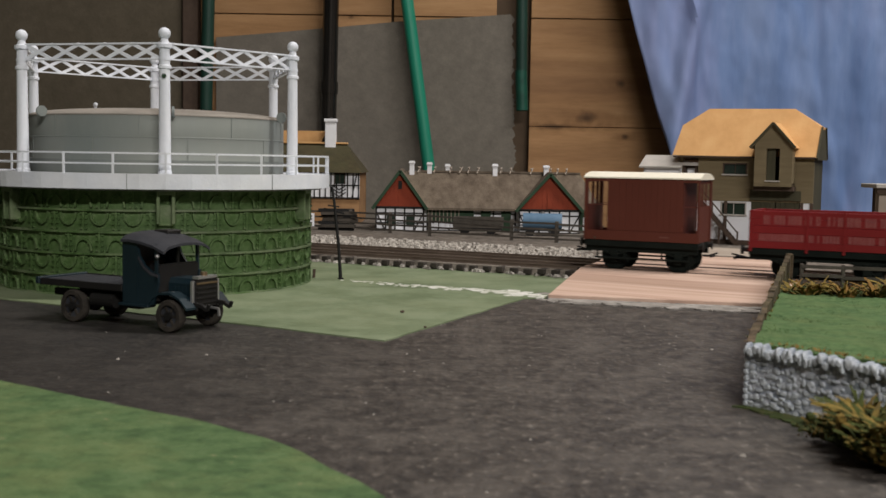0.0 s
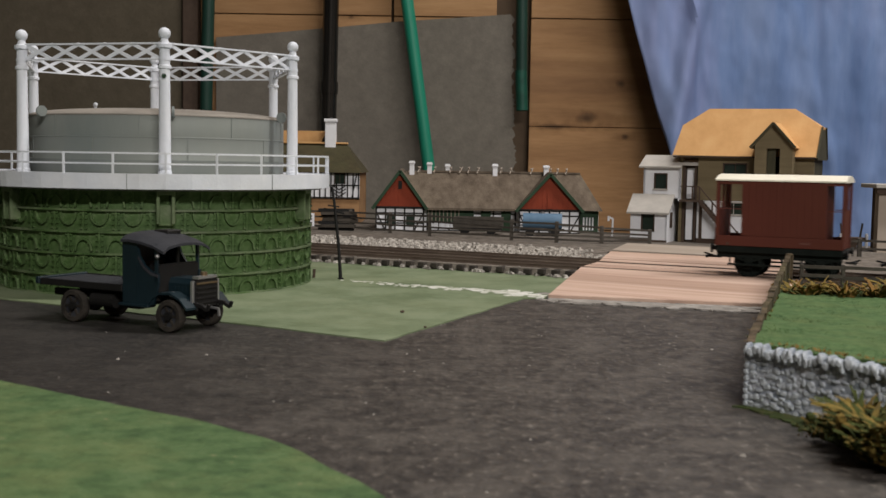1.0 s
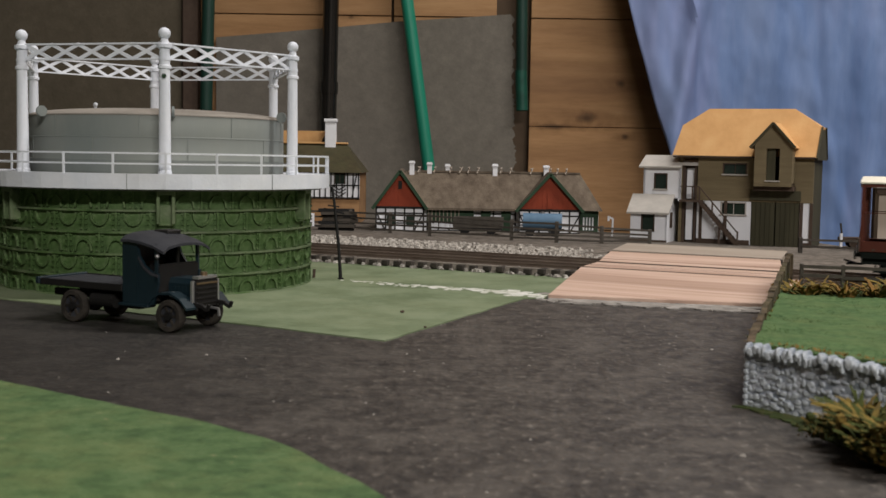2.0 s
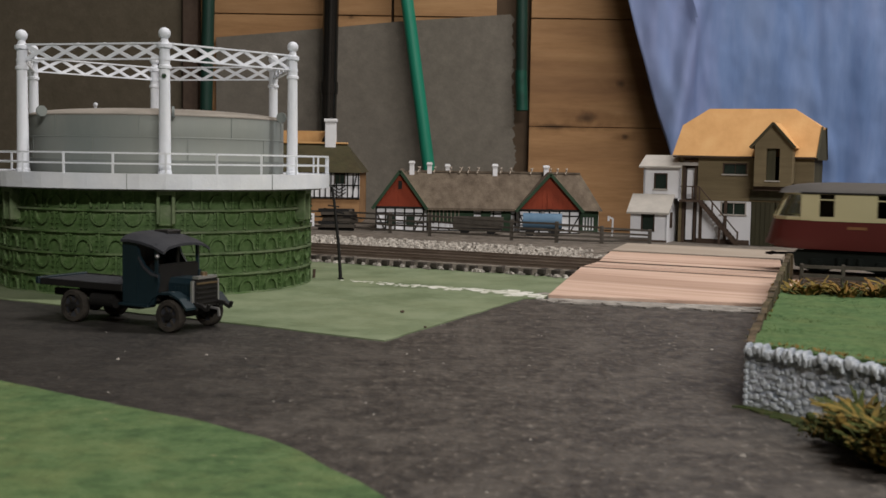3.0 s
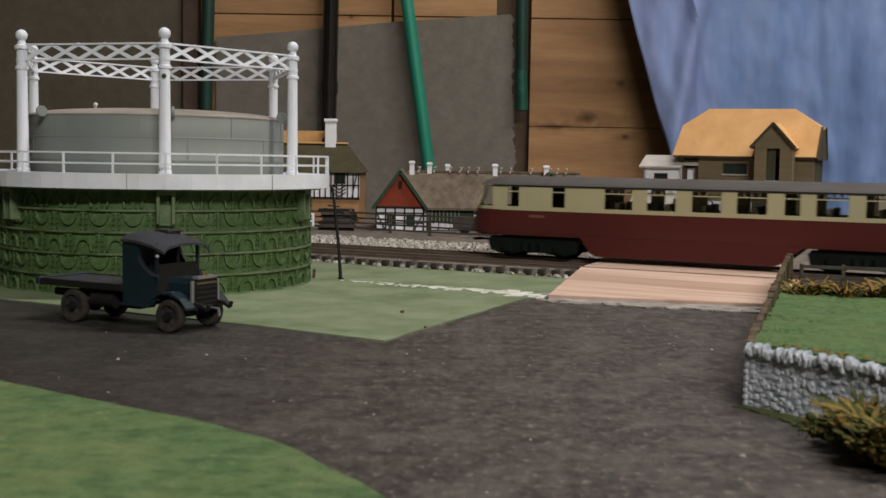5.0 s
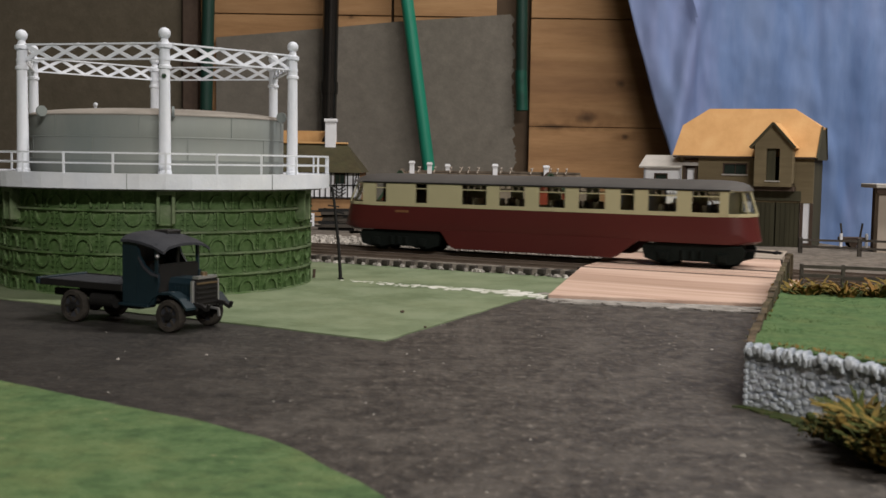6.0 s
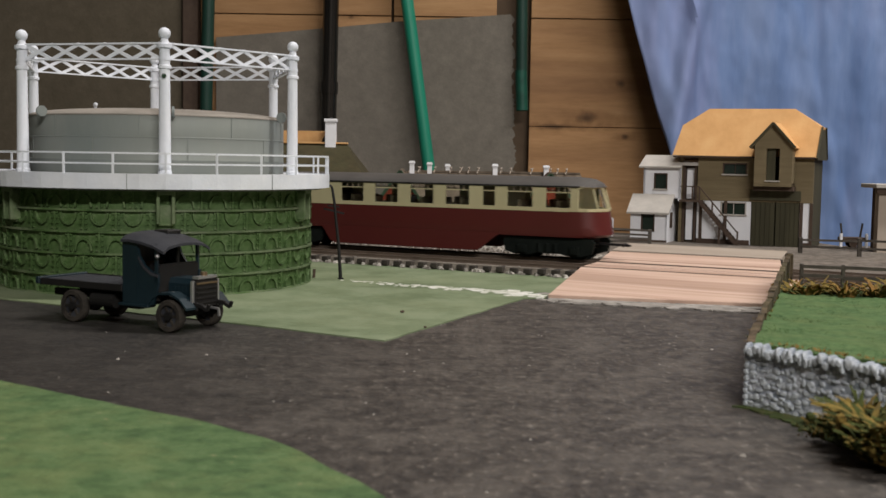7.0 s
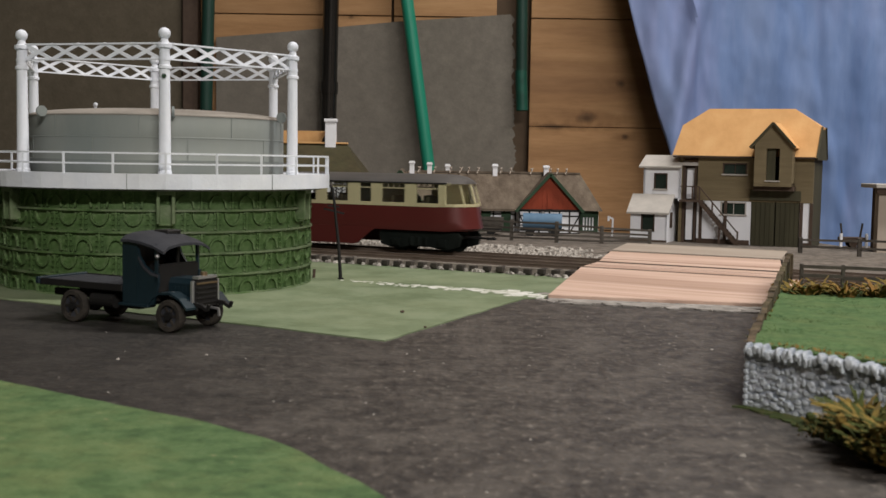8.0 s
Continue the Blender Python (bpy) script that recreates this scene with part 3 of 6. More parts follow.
def railcar():
    car = thing("railcar", TRACK @ Matrix.Translation((0, FAR * 0.001, 0.006)), "streamlined maroon and cream diesel railcar with a grey roof", "railcar")
    FRONT = [(98, 18), (109, 17.7), (114, 16.0), (118.6, 10.5), (121, 0.6)]
    REAR = [(98, 18), (114, 17.7), (121.5, 16.2), (127.5, 11.0), (131, 0.6)]

    def outline(dx, dy):
        """Plan of the body; the ends drawn in by dx, the sides by dy."""
        out = []
        for half, s in ((FRONT, 1), (REAR, -1)):
            r = [(x - dx * (x - 98) / 28, y - dy) for x, y in half]
            out += [(s * x, s * y) for x, y in r + [(x, -y) for x, y in r[::-1]]]
        return out

    def loft(rings):
        bm = B()
        vs = [[bm.verts.new((x, y, z)) for x, y in pts] for pts, z in rings]
        for a, b in zip(vs, vs[1:]):
            for i in range(len(a)):
                bm.faces.new((a[i], a[(i + 1) % len(a)], b[(i + 1) % len(b)], b[i]))
        bm.faces.new(vs[0][::-1])
        bm.faces.new(vs[-1])
        return bm
    part("lower_body", loft([(outline(0.5, 0.7), 13.0), (outline(-3.0, 0.1), 14.6), (outline(-1.6, 0.02), 19), (outline(0.2, 0), 27.6)]), MAROON, car, "maroon lower body", smooth=True)
    for s in (-1, 1):
        pts = [(-62, 14), (-59.5, 12.2), (-57, 8.5), (-54.5, 5), (-51, 3.2), (46, 3.2), (49, 4.2), (53, 7.5), (58, 11.5), (62, 14)]
        part("side_valance", prism(B(), pts, s * 17.9, s * 16.7), MAROON, car, "maroon side skirt between the bogies")
        # Black gutter strip, the shade under the roof edge in its colour too.
        part("gutter", box(B(), -114, 110, min(s * 18.0, s * 18.55), max(s * 18.0, s * 18.55), 41.0, 41.9), BLACK, car, "dark gutter with the roof edge's shade in its colour")
        part("waist_line", box(B(), -109, 104, min(s * 17.9, s * 18.25), max(s * 17.9, s * 18.25), 27.4, 28.3), CREAM, car)
    part("waist_band", loft([(outline(0.2, -0.1), 27.6), (outline(0.4, -0.1), 28.6)]), CREAM, car)
    # cream upper sides with window openings
    wins = [(-104.9, -97.7), (-77.4, -69.7), (-46.5, -30.6), (-22.5, -6.5), (2.1, 17.9), (25.9, 41.4), (50.2, 58.0), (65.8, 81.5), (89.6, 104.4)]
    lows = [-114.0] + [b for a, b in wins]
    highs = [a for a, b in wins] + [109.0]
    for s in (-1, 1):
        y0, y1 = sorted((s * 17.0, s * 18.0))
        bm = B()
        box(bm, -114, 109, y0, y1, 28.6, 29.6)
        box(bm, -114, 109, y0, y1, 40.9, 41.6)
        for a, b in zip(lows, highs):
            box(bm, a, b, y0, y1, 29.6, 40.9)
        part("upper_side", bm, CREAM, car, "cream upper side with window openings")
        for a, b in wins:
            w = part("window", box(B(), a, b, s * 17.15 - 0.15, s * 17.15 + 0.15, 29.6, 40.9), CLEAR, car, "clear plastic pane")
            part("ventilator", box(B(), a, b, s * 17.6 - 0.2, s * 17.6 + 0.2, 37.9, 38.5), CREAM, w, "cream ventilator bar")
            k = max(1, int((b - a) / 3.6)) if b - a > 10 else 1
            for i in range(1, k):
                u = a + (b - a) * i / k
                part("ventilator", box(B(), u - 0.3, u + 0.3, s * 17.4 - 0.15, s * 17.4 + 0.15, 38.5, 40.9), SEAT, w)
    # raked cab ends
    low, high = outline(0.4, 0), outline(5.6, 0.3)
    n = len(low)
    for e in (0, 1):
        idx = [i for i in range(n) if (low[i][0] > 0) == (e == 0)][1:-1]
        cab = B()
        panes = []
        for a, b in zip(idx, idx[1:]):
            p = [(*low[a], 28.6), (*low[b], 28.6), (*high[b], 41.2), (*high[a], 41.2)]
            q = [Vector(v) * 0.985 + Vector((0, 0, 0.5)) for v in p]
            pan = B()
            pan.faces.new([pan.verts.new(v) for v in q])
            panes.append(pan)
            bar(cab, p[0], p[1], 0.7, 1.6)
            bar(cab, p[3], p[2], 0.7, 1.2)
        for i in idx:
            if 14.5 < abs(low[i][1]) < 17:
                continue
            bar(cab, (*low[i], 28.4), (*high[i], 41.4), 0.8 if i not in (idx[0], idx[-1]) else 1.0, 0.9)
        part("cab_frame", cab, CREAM, car, "cream cab pillars of the raked front")
        for pan in panes:
            wp = part("windscreen", pan, CLEAR, car, "raked clear windscreen pane")
            wp.modifiers.new("thickness", "SOLIDIFY").thickness = 0.0003
    # roof
    rings = []
    ends = [(1.0, 0.0), (0.97, 0.4), (0.88, 1.2), (0.70, 2.6), (0.42, 4.2)]
    stations = [*zip((-127, -124.5, -119, -112, -100), ends[::-1]), *zip((100, 107, 112, 115.5, 117.2), ends)]
    for x, (k, dz) in stations:
        rings.append([(x, y * k, max(41.3, z - dz)) for y, z in ((-18.4, 41.3), (-17.8, 42.6), (-15, 44.2), (-10, 45.9), (-4, 46.9), (4, 46.9), (10, 45.9), (15, 44.2), (17.8, 42.6), (18.4, 41.3))])
    bm = B()
    vs = [[bm.verts.new(p) for p in r] for r in rings]
    for a, b in zip(vs, vs[1:]):
        for i in range(len(a)):
            bm.faces.new((a[i], a[(i + 1) % len(a)], b[(i + 1) % len(b)], b[i]))
    bm.faces.new(vs[0])
    bm.faces.new(vs[-1][::-1])
    part("roof", bm, ROOF_GREY, car, "rounded dark grey roof", smooth=True)
    # inside: floor, bulkheads, seats
    part("floor_pan", box(B(), -112, 112, -16.5, 16.5, 24.5, 26.5), SEAT, car)
    for x in (-88, -60, 45, 62, 107):
        part("bulkhead", box(B(), x - 0.5, x + 0.5, -16.4, 16.4, 26.5, 41.2), CREAM if x > 0 else SEAT, car)
    part("partition", box(B(), -110, -62, -0.5, 0.5, 26.5, 41.2), BROWN, car, "dark partition of the luggage space")
    for x in (-52, -40, -26, -12, 8, 22, 35, 72, 84, 96):
        bm = B()
        for y in (-9.5, 9.5):
            box(bm, x - 1.2, x + 1.2, y - 6, y + 6, 26.5, 33.5, 0.5)
            box(bm, x - 5, x + 5, y - 6, y + 6, 26.5, 29, 0.4)
        part("seat", bm, SEAT, car, "tan moulded seats")
    # numbers and lamps become plain bars
    for s in (-1, 1):
        part("number_bar", box(B(), -91, -82, s * 18.05 - 0.15, s * 18.05 + 0.15, 23.6, 25.0), GOLD, car, "small gold lettering bar")
    for s in (-1, 1):
        for y in (-9, 9):
            part("headlamp", cyl(B(), (s * 115.0 - 4 + 4 * s, y, 19), (s * 119.4 - 4 + 4 * s, y * 0.96, 19), 1.1, 12), MAROON, car)
        part("coupling", bar(bar(B(), (s * 112, 0, 9.5), (s * 134, 0, 8.8), 3.0, 1.2), (s * 131, -4, 9), (s * 131, 4, 9), 1.4, 1.6), BLACK, car)
        for x in (s * 90,):
            bogie = part("bogie", box(B(), x - 24, x + 24, -5, 5, 8, 12), BOGIE, car, "black moulded bogie")
            for t in (-1, 1):
                y = t * 13.6
                bm = B()
                pts = [(x - 28, 10), (x - 26.5, 4.0), (x - 20, 2.2), (x - 12, 2.2), (x - 8, 3.2), (x + 8, 3.2), (x + 12, 2.2), (x + 20, 2.2), (x + 26.5, 4.0), (x + 28, 10), (x + 26, 12.2), (x - 26, 12.2)]
                prism(bm, pts, y - 1.0, y + 1.0)
                for u in (-16, 16):
                    box(bm, x + u - 3, x + u + 3, min(y, y + t * 2.4), max(y, y + t * 2.4), 3, 8, 0.5)
                    cyl(bm, (x + u, y, 5.6), (x + u, y + t * 3.0, 5.6), 1.6, 10)
                for u in (-5, 0, 5):
                    cyl(bm, (x + u, y + t * 1.2, 4), (x + u, y + t * 1.2, 9), 1.4, 8)
                part("side_frame", bm, BOGIE, bogie)
            for u in (-16, 16):
                wheelset(car, x + u, 6.0, 6.0, 8.6)
    return car


def brake_van():
    van = thing("brake_van", TRACK @ Matrix.Translation((0, NEAR * 0.001, 0.006)), "dark red goods brake van with a cream roof and open verandas", "wagon")
    part("floor_frame", box(B(), -34.5, 34.5, -15.8, 15.8, 11.8, 15.2, 0.3), BOGIE, van, "black underframe")
    # closed cabin
    bm = B()
    box(bm, -19.2, 20.8, -15.8, 15.8, 15.2, 47.6)
    part("cabin", bm, VAN_RED, van, "dark red planked cabin")
    for s in (-1, 1):
        for i in range(12):
            x0 = -19.2 + i * 40 / 12
            part("side_plank", box(B(), x0 + 0.04, x0 + 40 / 12 - 0.04, min(s * 15.75, s * 16.05), max(s * 15.75, s * 16.05), 20.5, 47.2), VAN_RED, van)
        part("lower_side", box(B(), -34.5, 34.5, min(s * 15.7, s * 16.3), max(s * 15.7, s * 16.3), 15.2, 20.2, 0.15), VAN_RED, van)
        # verandas
        for e in (-1, 1):
            a = -34.3 if e < 0 else 20.9
            b = -19.3 if e < 0 else 34.3
            out = -34.3 if e < 0 else 34.3
            part("corner_post", box(B(), out - 1.1, out + 1.1, min(s * 13.9, s * 16.0), max(s * 13.9, s * 16.0), 15.2, 47.6), VAN_RED, van)
            part("veranda_side", box(B(), a, b, min(s * 15.0, s * 15.9), max(s * 15.0, s * 15.9), 45.6, 47.6), VAN_RED, van)
            part("hand_rail", bar(B(), (a + e * 1, s * 16.1, 33.5), (b - e * 1, s * 16.1, 33.5), 0.4, 0.4), VAN_RED, van)
    for e in (-1, 1):
        x = e * 33.6
        part("end_wall", box(B(), x - 0.6, x + 0.6, -14, 14, 15.2, 33.6), VAN_RED, van)
        part("end_header", box(B(), x - 0.6, x + 0.6, -14, 14, 45.2, 48.6), VAN_RED, van)
        for y in (-4.5, 4.5):
            part("end_post", box(B(), x - 0.7, x + 0.7, y - 0.7, y + 0.7, 33.6, 45.3), VAN_RED, van)
        coupling(van, e * 34.5, e)
        buffers(van, e * 34.5, e)
    # roof, low arc
    arc = [(16.9 * math.sin(radians(a)) / math.sin(radians(60)), 47.9 + 2.7 * (math.cos(radians(a)) - math.cos(radians(60))) / (1 - math.cos(radians(60)))) for a in range(-60, 61, 10)]
    bm = prism(B(), [(-16.9, 47.2), *arc, (16.9, 47.2)], -36.0, 36.4, "x")
    part("roof", bm, VAN_ROOF, van, "cream white curved roof")
    part("lamp_iron", box(B(), -28, -26.6, -16.6, -16.2, 15.6, 16.8), BROWN, van)
    part("number_bar", box(B(), 9, 14, -16.4, -16.25, 17.2, 18.0), FAINT, van, "faint lettering bar")
    for s in (-1, 1):
        part("solebar", box(B(), -34.4, 34.4, min(s * 12.4, s * 13.6), max(s * 12.4, s * 13.6), 9.2, 13.0), BOGIE, van)
        part("footboard", box(B(), -27, 27, min(s * 14.2, s * 16.6), max(s * 14.2, s * 16.6), 5.6, 6.4), BOGIE, van)
        for x in (-15.5, 18.5):
            bm = B()
            box(bm, x - 2.0, x + 2.0, min(s * 12.6, s * 14.4), max(s * 12.6, s * 14.4), 3.6, 9.4, 0.3)
            bar(bm, (x - 7, s * 13.4, 9.4), (x, s * 13.4, 7.4), 1.2, 1.0)
            bar(bm, (x, s * 13.4, 7.4), (x + 7, s * 13.4, 9.4), 1.2, 1.0)
            part("axle_guard", bm, BOGIE, van)
        for x in (-26, -10, 10, 26):
            part("step_hanger", box(B(), x - 0.4, x + 0.4, min(s * 13.4, s * 14.4), max(s * 13.4, s * 14.4), 5.8, 9.6), BOGIE, van)
    # short verandas, the van a little narrower than the open wagon
    for o in van.children:
        for v in o.data.vertices:
            x, y = v.co.x * 1000, v.co.y
            if x < -19.2:
                x = -19.2 - (-19.2 - x) * 0.78
            elif x > 20.8:
                x = 20.8 + (x - 20.8) * 0.57
            v.co.x, v.co.y = x * 0.001, y * 0.79
    for x in (-15.5, 18.5):
        wheelset(van, x, 7.0, 7.0, 8.4)
    return van


def open_wagon():
    wg = thing("open_wagon", TRACK @ Matrix.Translation((0, NEAR * 0.001, 0.006)), "bright red open goods wagon with faded white lettering", "wagon")
    part("floor_frame", box(B(), -36, 36, -15.5, 15.5, 11.5, 14.8, 0.3), BOGIE, wg, "black underframe")
    for s in (-1, 1):
        for i in range(5):
            z = 14.9 + i * 3.66
            part("side_plank", box(B(), -36, 36, min(s * 14.6, s * 15.8), max(s * 14.6, s * 15.8), z, z + 3.56, 0.12), WAGON_RED, wg)
        for x in (-35, -8.5, 8.5, 35):
            part("strap", box(B(), x - 0.7, x + 0.7, min(s * 15.8, s * 16.15), max(s * 15.8, s * 16.15), 13.2, 33.2), WAGON_RED, wg)
        part("solebar", box(B(), -35.8, 35.8, min(s * 12.4, s * 13.6), max(s * 12.4, s * 13.6), 9.0, 12.6), BOGIE, wg)
        for x in (-19, 19):
            part("axle_guard", bar(bar(box(B(), x - 2, x + 2, min(s * 12.6, s * 14.4), max(s * 12.6, s * 14.4), 3.6, 9.4, 0.3), (x - 7, s * 13.4, 9.4), (x, s * 13.4, 7.4), 1.2, 1.0), (x, s * 13.4, 7.4), (x + 7, s * 13.4, 9.4), 1.2, 1.0), BOGIE, wg)
        # two lines of lettering that cannot be read
        rnd = random.Random(9)
        for z0, h, x0, x1 in ((26.6, 4.4, -29, 31), (18.4, 3.6, -31, 31)):
            x = x0
            while x < x1:
                w = rnd.uniform(0.5, 1.3)
                if rnd.random() > 0.14:
                    part("letter_bar", box(B(), x, x + w, min(s * 15.78, s * 15.9), max(s * 15.78, s * 15.9), z0, z0 + h), LETTER, wg)
                x += w + 0.45
    for e in (-1, 1):
        part("end_wall", box(B(), min(e * 34.8, e * 36), max(e * 34.8, e * 36), -14.6, 14.6, 14.9, 33.2), WAGON_RED, wg)
        coupling(wg, e * 36, e)
        buffers(wg, e * 36, e)
    for x in (-19, 19):
        wheelset(wg, x, 6.6, 6.6, 8.4)
    return wg


CAR, VAN, WAGON = railcar(), brake_van(), open_wagon()
# ---- gasholder ----
def gasholder():
    C0 = 16.1
    gh = thing("gasholder", pose(-0.1393, 0.5512, 0.0039) @ Matrix.Scale(0.935, 4), "old gasholder with green cast tank, white walkway and guide frame", "gasholder")

    def pol(r, a, z):
        """a: degrees from the road side, turning towards the crossing."""
        return (r * math.sin(radians(a)), -r * math.cos(radians(a)), z)
    tank = part("tank", lathe(B(), [(77.2, -4.3), (77.2, 46.0)], 72), TANK_GREEN, gh, "dark green cast iron tank", smooth=True)
    N, H, Z0 = 32, 10.03, -4.17
    # two plate castings, arch up and arch down, with flanges and bolt lugs
    def plate(up):
        bm = B()
        w = 2 * math.pi * 77.4 / N
        z0, z1 = 0.0, H
        box(bm, -w / 2 + 0.25, w / 2 - 0.25, -0.25, 0.5, z0 + 0.15, z1 - 0.15)
        for s in (-1, 1):
            box(bm, s * w / 2 - 0.45, s * w / 2 + 0.45, -1.0, 0.3, z0, z1)
            for k in range(4):
                zz = z0 + 1.5 + k * (H - 3) / 3
                box(bm, s * (w / 2 - 1.2) - 0.55, s * (w / 2 - 1.2) + 0.55, -0.95, 0.2, zz - 0.4, zz + 0.4)
        r, zc = 4.1, (z0 + 1.3 if up else z1 - 1.3)
        pts = [(r * math.cos(radians(a)), zc + (1 if up else -1) * r * 1.35 * math.sin(radians(a))) for a in range(0, 181, 30)]
        for p, q in zip(pts, pts[1:]):
            bar(bm, (p[0], -0.75, p[1]), (q[0], -0.75, q[1]), 1.7, 0.85)
        return bm
    masters = [None, None]
    for row in range(5):
        up = row % 2 == 0
        z = Z0 + row * H
        for k in range(N):
            a = (k + 0.5 * (row % 2)) * 360 / N
            m = Matrix.Rotation(radians(a), 4, "Z") @ Matrix.Translation((0, -0.0774, z * 0.001))
            if masters[up] is None:
                masters[up] = part("cast_plate", plate(up), TANK_GREEN, tank, m=m)
            else:
                again(masters[up], m)
        part("hoop", lathe(lathe(B(), [(77.0, z + H - 0.5), (79.5, z + H - 0.5), (79.5, z + H + 0.35), (77.0, z + H + 0.35)], 72), [(77, z), (77.1, z)], 8), TANK_GREEN, tank)
    part("base_flange", lathe(B(), [(76, -4.2), (79.4, -4.2), (79.0, -2.9), (77, -2.8)], 72), TANK_GREEN, tank)
    for k in range(6):
        a = C0 + 60 * k
        R = Matrix.Rotation(radians(a), 4, "Z")
        bm = B()
        box(bm, -4.2, -2.6, -82.5, -77, 30, 45.5, 0.3)
        box(bm, 2.6, 4.2, -82.5, -77, 30, 45.5, 0.3)
        box(bm, -4.2, 4.2, -83.0, -77, 43.2, 45.6, 0.3)
        box(bm, -3.4, 3.4, -79.5, -77, 29, 38.5, 0.3)
        part("bracket", bm, TANK_GREEN, tank, "green bracket under the walkway", m=R)
    # walkway
    A0 = 1.0

    def ring(bm, ro, ri, z0, z1):
        N = 48
        o = [bm.verts.new(pol(ro, A0 + 7.5 * i, z)) for z in (z0, z1) for i in range(N)]
        n = [bm.verts.new(pol(ri, A0 + 7.5 * i, z)) for z in (z0, z1) for i in range(N)]
        for i in range(N):
            j = (i + 1) % N
            bm.faces.new((o[i], o[j], o[N + j], o[N + i]))
            bm.faces.new((n[j], n[i], n[N + i], n[N + j]))
            bm.faces.new((o[N + i], o[N + j], n[N + j], n[N + i]))
            bm.faces.new((o[j], o[i], n[i], n[j]))
        return bm
    deck = part("walkway", ring(B(), 87.6, 64.8, 51.0, 52.6), WHITE, gh, "white walkway round the tank")
    part("fascia", ring(B(), 88.6, 87.4, 45.9, 52.9), WHITE, deck)
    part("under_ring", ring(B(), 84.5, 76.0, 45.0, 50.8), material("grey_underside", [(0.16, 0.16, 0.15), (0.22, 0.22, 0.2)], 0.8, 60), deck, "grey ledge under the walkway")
    corner = [pol(88.0, A0 + 15 * i, 0) for i in range(24)]
    posts = []
    for i in range(24):
        posts.append(Vector(corner[i]))
        if i % 3 == 0:
            part("panel_joint", box(B(), -0.14, 0.14, -88.66, -88.4, 46.1, 52.8), BELL_GREY, deck, m=Matrix.Rotation(radians(A0 + 15 * i + 4), 4, "Z"))
    for p in posts:
        part("rail_post", box(B(), p.x - 0.45, p.x + 0.45, p.y - 0.45, p.y + 0.45, 52.4, 62.4), WHITE, deck)
    for i in range(24):
        p, q = Vector(corner[i]), Vector(corner[(i + 1) % 24])
        for z in (57.3, 62.0):
            part("hand_rail", bar(B(), (p.x, p.y, z), (q.x, q.y, z), 0.7, 0.8), WHITE, deck)
    # guide frame
    cols = [pol(74.0, C0 + 60 * k, 0) for k in range(6)]
    prof = [(3.2, 52.6), (3.2, 54.0), (2.85, 54.4), (2.45, 100.5), (3.1, 100.8), (3.1, 102.0), (2.5, 102.4), (2.35, 109.6), (3.3, 110.2), (3.3, 111.8), (2.1, 112.4), (1.6, 114.2)]
    for k in range(6):
        x, y, _ = cols[k]
        c = part("column", lathe(B(), prof, 20), WHITE, gh, "white turned column", smooth=True, m=Matrix.Translation((x * 0.001, y * 0.001, 0)))
        part("finial", ball(B(), (0, 0, 116.6), 2.8, 18), WHITE, c, smooth=True)
        part("collar", cyl(B(), (0, 0, 104.4), (0, 0, 105.6), 2.7, 20), WHITE, c, smooth=True)
        # guide roller on the bell edge
        u = Vector((x, y, 0)).normalized()
        t = Vector((-u.y, u.x, 0))
        pr = Vector(pol(66.5, C0 + 60 * k, 81.5)) - Vector((x, y, 0))
        part("guide_roller", cyl(B(), pr - t * 0.6 + t * 4, pr + t * 0.6 + t * 4, 2.6, 16), BELL_GREY, c, smooth=True)
    part("plug", cyl(B(), (cols[0][0] + 0.4, cols[0][1] - 3.3, 97.3), (cols[0][0] + 0.4, cols[0][1] - 2.0, 97.3), 1.0, 10), TRIM_GREEN, gh, "small dark green plug")
    for k in range(6):
        p, q = Vector(cols[k]), Vector(cols[(k + 1) % 6])
        d = (q - p).normalized()
        p2, q2 = p + d * 2.2, q - d * 2.2
        gd = part("girder", bar(bar(B(), (p2.x, p2.y, 112.3), (q2.x, q2.y, 112.3), 1.9, 0.7), (p2.x, p2.y, 105.2), (q2.x, q2.y, 105.2), 1.9, 0.7), WHITE, gh, "white lattice girder")
        n = 5
        for i in range(n):
            a, b = p2.lerp(q2, i / n), p2.lerp(q2, (i + 1) / n)
            part("lattice_bar", bar(B(), (a.x, a.y, 105.3), (b.x, b.y, 112.2), 0.9, 1.55), WHITE, gd)
            part("lattice_bar", bar(B(), (a.x, a.y, 112.2), (b.x, b.y, 105.3), 0.8, 1.55), WHITE, gd)
    # bell
    bell = part("bell", lathe(B(), [(64.2, 48), (64.2, 58.6), (64.35, 58.8), (64.35, 59.1), (64.2, 59.3), (64.2, 69.2), (64.4, 69.4), (64.4, 69.8), (64.2, 70.0), (64.2, 79.6), (63.9, 80.0)], 96), BELL_GREY, gh, "grey green gas bell", smooth=True)
    dome = [(64.5, 79.8), (64.5, 80.4)] + [(64.5 * math.cos(radians(a)), 80.4 + 4.6 * math.sin(radians(a))) for a in range(10, 90, 8)]
    part("crown", lathe(B(), dome, 96), BELL_TOP, bell, "dusty pale crown of the bell", smooth=True)
    for k in range(18):
        R = Matrix.Rotation(radians(k * 20 + 6), 4, "Z")
        part("seam", box(B(), -0.25, 0.25, -64.4, -64.1, 58.9 if k % 2 else 70.0, 69.2 if k % 2 else 79.5), BELL_GREY, bell, m=R)
    part("knob", ball(cyl(B(), (-27, -20, 83.0), (-27, -20, 86), 0.7, 8), (-27, -20, 86.2), 1.2, 10), WHITE, bell)


gasholder()


